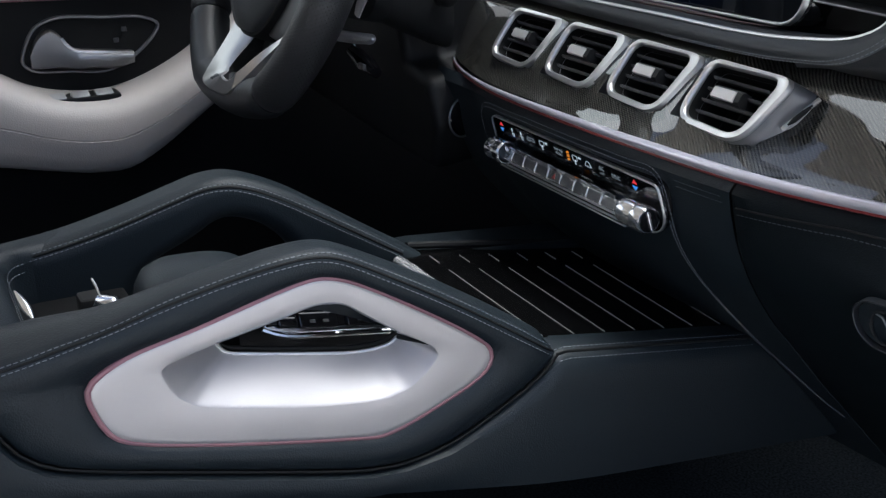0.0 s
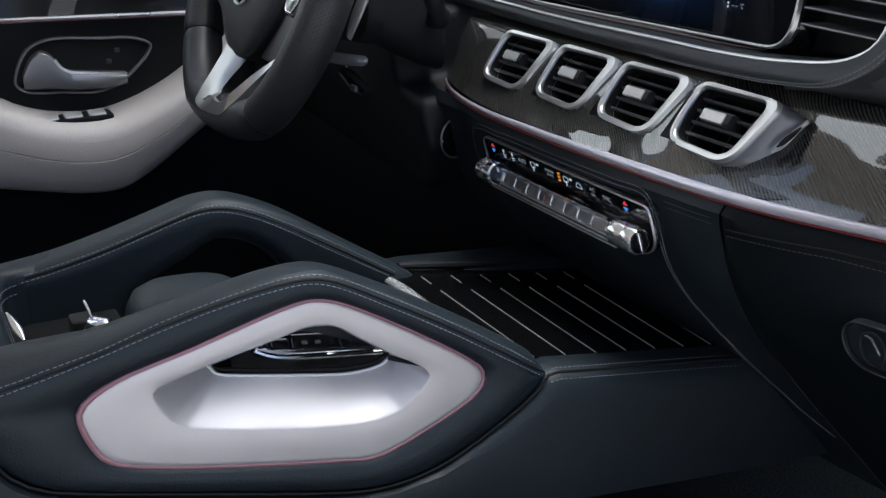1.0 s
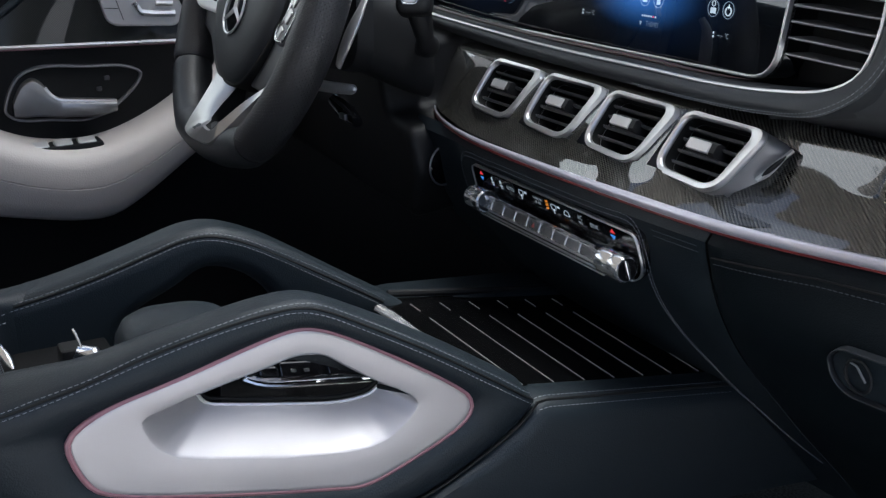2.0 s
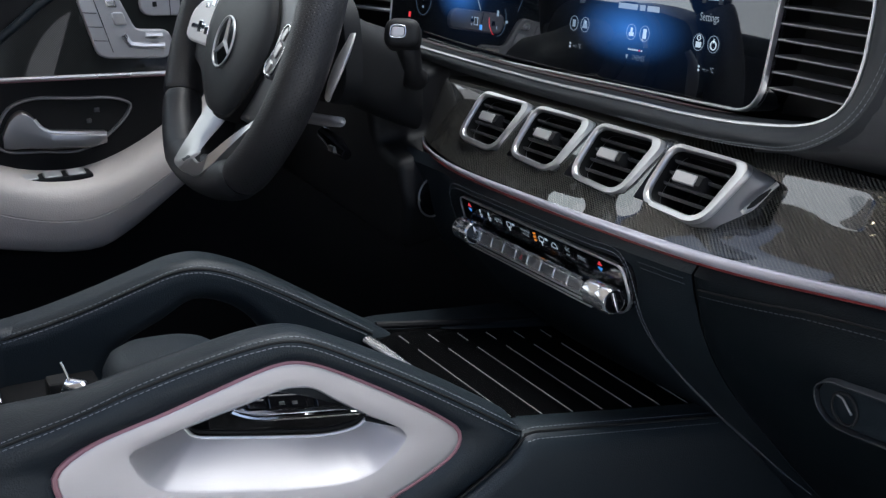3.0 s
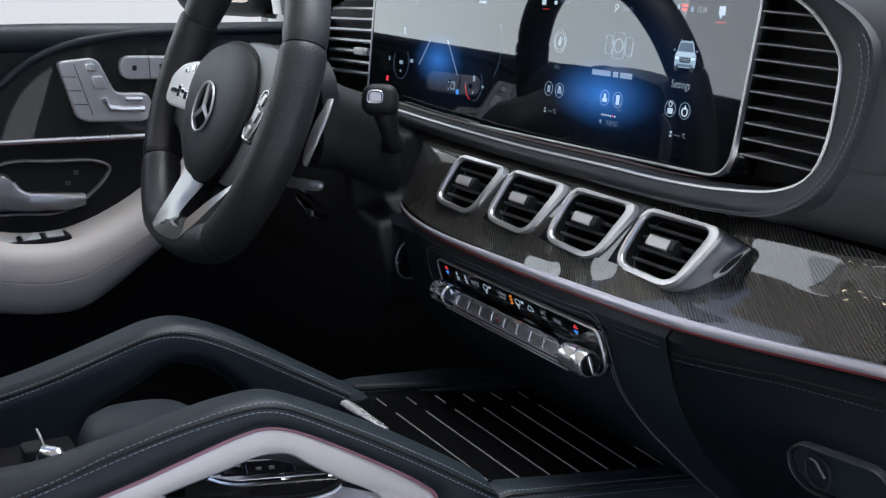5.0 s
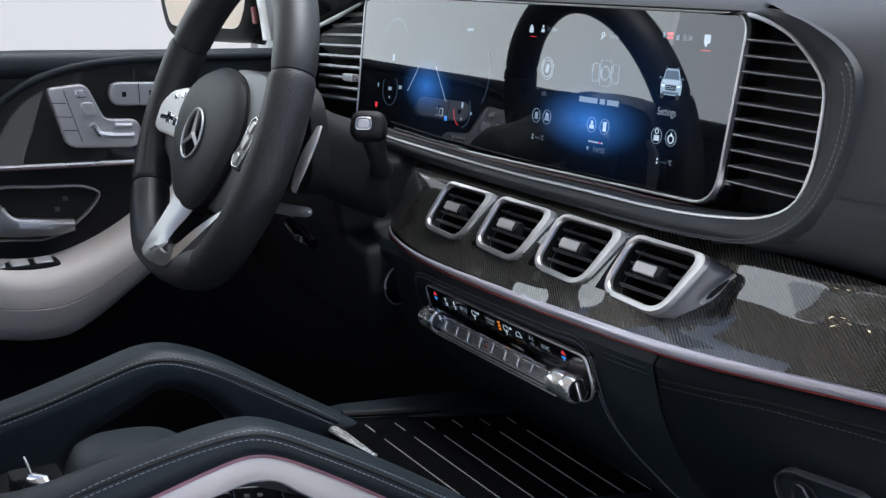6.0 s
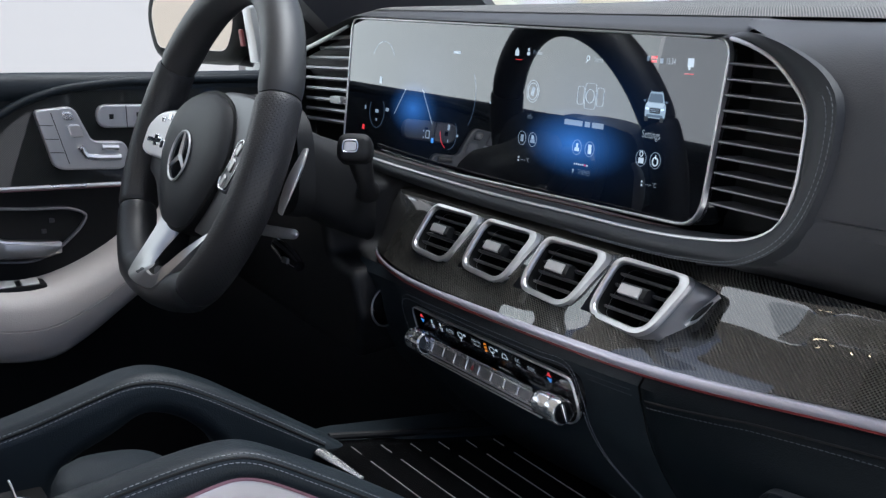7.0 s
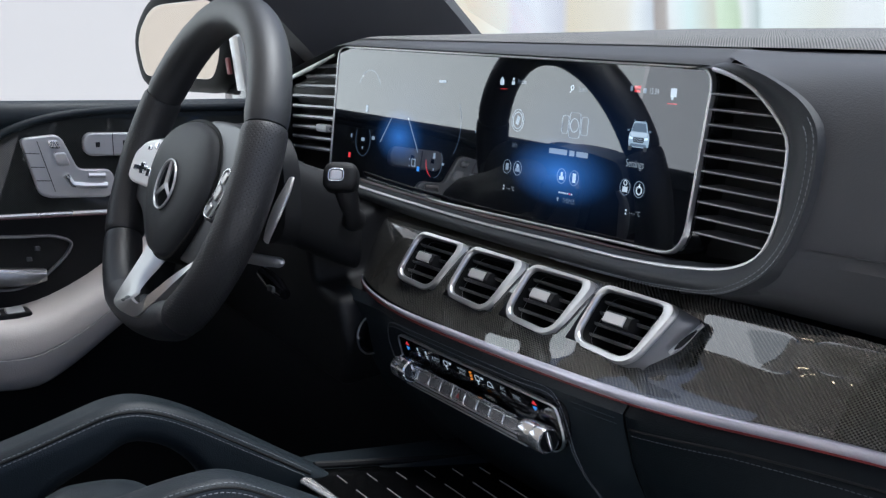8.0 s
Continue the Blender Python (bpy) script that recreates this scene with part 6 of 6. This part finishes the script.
    part("arrow", slab([(0.0045, -0.1090), (0.0080, -0.1090), (0.00625, -0.1130)], SCREEN, 0.0016, 0.0020, 0.0001), UI_DIM, screen)
    for x in (-0.0825, 0.1225):
        put("\u2013\u2013.\u2013 \u00b0C", x + 0.003, -0.1096, 0.0062)
        lay(x - 0.0095, -0.1080, 0.0018, 0.0018, UI_WHITE, screen)
        lay(x - 0.0095, -0.1112, 0.0018, 0.0018, UI_WHITE, screen)
    # gauges
    for x, v, r, a0, a1, m in ((-0.425, -0.030, 0.034, 30, 150, UI_FAINT), (-0.240, -0.052, 0.050, -40, 30, UI_FAINT), (-0.4334, -0.0851, 0.021, 150, 400, UI_FAINT), (-0.2440, -0.0964, 0.019, 180, 250, UI_RED), (-0.2440, -0.0964, 0.019, 275, 400, UI_FAINT)):
        pts = [at_screen(x + r * math.cos(radians(a)), v + r * math.sin(radians(a)), 0.0018) for a in np.linspace(a0, a1, 40)]
        part("gauge_ring", sweep(pts, 0.00035, 6), m, screen)
    for a, b in (((-0.3837, -0.0843), (-0.358, -0.0533)), ((-0.284, -0.0894), (-0.3141, -0.0506))):
        part("road_line", sweep([at_screen(*a, 0.0018), at_screen(*b, 0.0018)], 0.0006, 6), UI_DIM, screen)
    for x, v, w, h, m in ((-0.4701, -0.1082, 0.008, 0.009, UI_RED), (-0.4677, -0.0822, 0.004, 0.007, UI_DIM), (-0.4043, -0.0813, 0.011, 0.006, UI_DIM), (-0.4334, -0.0850, 0.012, 0.006, UI_DIM), (-0.4334, -0.0960, 0.004, 0.004, UI_DIM), (-0.2440, -0.0900, 0.006, 0.009, UI_DIM), (-0.2440, -0.1060, 0.003, 0.004, UI_DIM), (-0.2230, -0.0980, 0.005, 0.004, UI_DIM), (-0.2808, -0.1088, 0.008, 0.008, UI_BLUE), (-0.1578, -0.0557, 0.002, 0.003, UI_DIM), (-0.4282, -0.0451, 0.008, 0.012, UI_DIM), (-0.2388, -0.0040, 0.022, 0.004, UI_DIM), (-0.3030, -0.0990, 0.003, 0.003, UI_DIM), (-0.3030, -0.1070, 0.003, 0.003, UI_DIM)):
        lay(x, v, w * 0.72, h * 0.72, m, screen, "gauge_mark")
    lay(-0.2930, -0.1025, 0.0095, 0.0095, UI_DIM, screen)
    lay(-0.2930, -0.1025, 0.0060, 0.0070, dark, screen, lift=0.0021)


menus()

# ---- marks on the climate strip ----
CLIM_WHITE = lit_mark("climate_white", (0.80, 0.86, 0.92), 0.26)


def climate_marks():
    def tag(x, v, w, h, mat, turn=0):
        part("mark", box(CLIM @ Matrix.Translation((x, v * 0.8 + 0.002, 0.0014)) @ pose(0, 0, 0, 0, 0, turn), w * 0.68, h * 0.7, 0.0004, 0.0001), mat, clim)

    def tri(x, v, up, mat):
        s = 1 if up else -1
        part("arrow", slab([(x - 0.0036, v + 0.002), (x + 0.0036, v + 0.002), (x, v + 0.002 + s * 0.0040)] if up else [(x - 0.0036, v + 0.002), (x, v + 0.002 + s * 0.0040), (x + 0.0036, v + 0.002)], CLIM, 0.0012, 0.0017, 0.0001), mat, clim)

    def txt(t, x, v, size, mat=CLIM_WHITE):
        words(t, size, CLIM @ Matrix.Translation((x, v * 0.8 + 0.002, 0.0016)) @ Matrix.Diagonal((0.7, 0.85, 1, 1)), mat, clim)
    orange = glowing("amber_lamp", (1.0, 0.30, 0.02), 0.5)
    soft = lit_mark("climate_soft_white", (0.75, 0.80, 0.85), 0.30)
    for x in (-0.128, 0.112):
        tri(x, 0.0012, True, UI_RED)
        tri(x, -0.0012, False, UI_BLUE)
    for x, v in ((-0.106, -0.0015), (-0.088, -0.001)):
        tag(x, v + 0.003, 0.003, 0.005, soft)
        tag(x + 0.001, v - 0.002, 0.007, 0.0016, soft)
        tag(x + 0.001, v - 0.005, 0.005, 0.0014, soft)
    txt("AUTO", -0.0685, -0.001, 0.0078, soft)
    for x in (-0.047, 0.014):
        o = resample(rounded([(x - 0.004, -0.001), (x + 0.004, -0.001), (x + 0.005, 0.0055), (x - 0.005, 0.0055)], 0.002, 3), 30)
        part("glass_icon", frame_ring(o, offset(o, 0.0008), CLIM, 0.0008, 0.0016, 0.0002), soft, clim)
        tag(x, -0.0052, 0.0016, 0.007, soft)
        tag(x + 0.009, 0.003, 0.006, 0.003, soft)
    txt("PASSENGER", -0.0150, 0.0022, 0.0046, soft)
    txt("AIR BAG", -0.0150, -0.0030, 0.0046, soft)
    for v in (0.0045, 0.0, -0.0045):
        tag(0.0020, v, 0.0065, 0.0032, orange, 15)
    o = resample(rounded([(0.031, -0.001), (0.043, -0.001), (0.041, 0.002), (0.039, 0.005), (0.034, 0.005), (0.032, 0.002)], 0.002, 3), 30)
    part("car_icon", frame_ring(o, offset(o, 0.0008), CLIM, 0.0008, 0.0016, 0.0002), soft, clim)
    txt("A/C", 0.0600, 0.0025, 0.0072, soft)
    txt("MAX", 0.0600, -0.0042, 0.0046, soft)
    txt("SYNC", 0.0830, -0.001, 0.0074, soft)


climate_marks()


# ---- stitching and lock on the lower dash ----
def dash_details():
    def lift(p, d):
        return [(x, y - d, z) for x, y, z in p]
    for up in (0.0, -0.0055):
        seam = [(x, strip_y(x) + stack_depth(0.4415 + up) - 0.0004, 0.4415 + up) for x in np.linspace(0.160, 0.218, 12)]
        tagged(part("stitches", stitching(seam), THREAD_DARK, dash, "dark grey thread stitching"), kind="stuff")
        z = [0.437 + up + 0.008 * min(1, (x - 0.23) / 0.10) for x in np.linspace(0.234, 0.62, 70)]
        seam = [(x, lid_y(x, q) - 0.0060, q) for x, q in zip(np.linspace(0.234, 0.62, 70), z)]
        if up:
            tagged(part("stitches", stitching(seam), THREAD_DARK, dash, "dark grey thread stitching"), kind="stuff")
        else:
            # black tube in place of the shaded crease on the lid
            part("seam", sweep([(x, y + 0.0004, q) for x, y, q in seam], 0.0010, 6), RUBBER, dash, "black tube for the shade in a sewn seam")
    line = curve_through([(-0.165, -0.110, 0.395), (-0.171, -0.116, 0.425), (-0.160, -0.121, 0.444), (-0.10, -0.1235, 0.4485), (0.0, -0.1225, 0.4485), (0.10, -0.120, 0.4485), (0.140, -0.1170, 0.4475), (0.152, -0.1160, 0.438), (0.153, -0.1075, 0.413), (0.151, -0.099, 0.390), (0.151, -0.088, 0.368), (0.152, -0.073, 0.346), (0.155, -0.060, 0.329), (0.158, -0.035, 0.301), (0.163, -0.012, 0.275), (0.176, 0.018, 0.243), (0.189, 0.043, 0.216), (0.205, 0.063, 0.196)], 200)
    line = np.array([(x, min(y, strip_y(x) + stack_depth(z) - 0.0010), z) for x, y, z in line])
    for d in (0.0, 0.0045):
        tagged(part("stitches", stitching([(x - d * (1 if z < 0.437 and x > 0 else 0), y, z - d * (1 if z > 0.437 else 0)) for x, y, z in line]), THREAD, dash, "grey thread stitching"), kind="stuff")
    lock = thing("glovebox_lock", "dark oval glove box lock recess with a silver latch", "lock")
    m = axes((0.37, -0.0865, 0.386), (1, 0.12, 0), (0, -0.15, 1))
    o = resample(rounded([(-0.022, 0.008), (-0.019, -0.010), (-0.005, -0.020), (0.060, -0.019), (0.072, 0.0), (0.060, 0.020), (-0.010, 0.0185)], 0.011, 6), 80)
    part("frame", frame_ring(o, offset(o, 0.0016), m, -0.012, 0.002, 0.0008), LOCK_RIM, lock, "dark satin frame")
    part("recess", slab(offset(o, 0.0028), m, -0.010, -0.002, 0.0005), LEATHER, lock)
    ring = [m @ Vector((0.006 + 0.011 * math.cos(a), 0.0 + 0.013 * math.sin(a), 0.001)) for a in np.linspace(0, 2 * math.pi, 32, endpoint=False)]
    part("lock_ring", sweep(ring, 0.0013, 8, closed=True), COLUMN, lock)
    part("latch", sweep([m @ Vector((-0.001, 0.010, 0.001)), m @ Vector((0.006, 0.009, 0.002)), m @ Vector((0.013, -0.002, 0.002))], 0.0009, 8), DULL_EDGE, lock, "silver latch line")
    # end flaps of the vent row
    bottom, top = Vector((0.2400, -0.0700, 0.4970)), Vector((0.2530, -0.0460, 0.5205))
    part("vent_wheel", sweep([bottom, bottom * 0.5 + top * 0.5, top], 0.0036, 10, flat=0.45), SILVER_PAINT, dash, "silver thumb wheel bezel")
    near = Vector((0.0022, -0.0014, 0.0006))
    part("vent_wheel_slot", sweep([bottom * (1 - k) + top * k + near for k in (0.14, 0.3, 0.55, 0.8)], [0.0008, 0.0022, 0.0022, 0.0008], 8), RUBBER, dash)


dash_details()
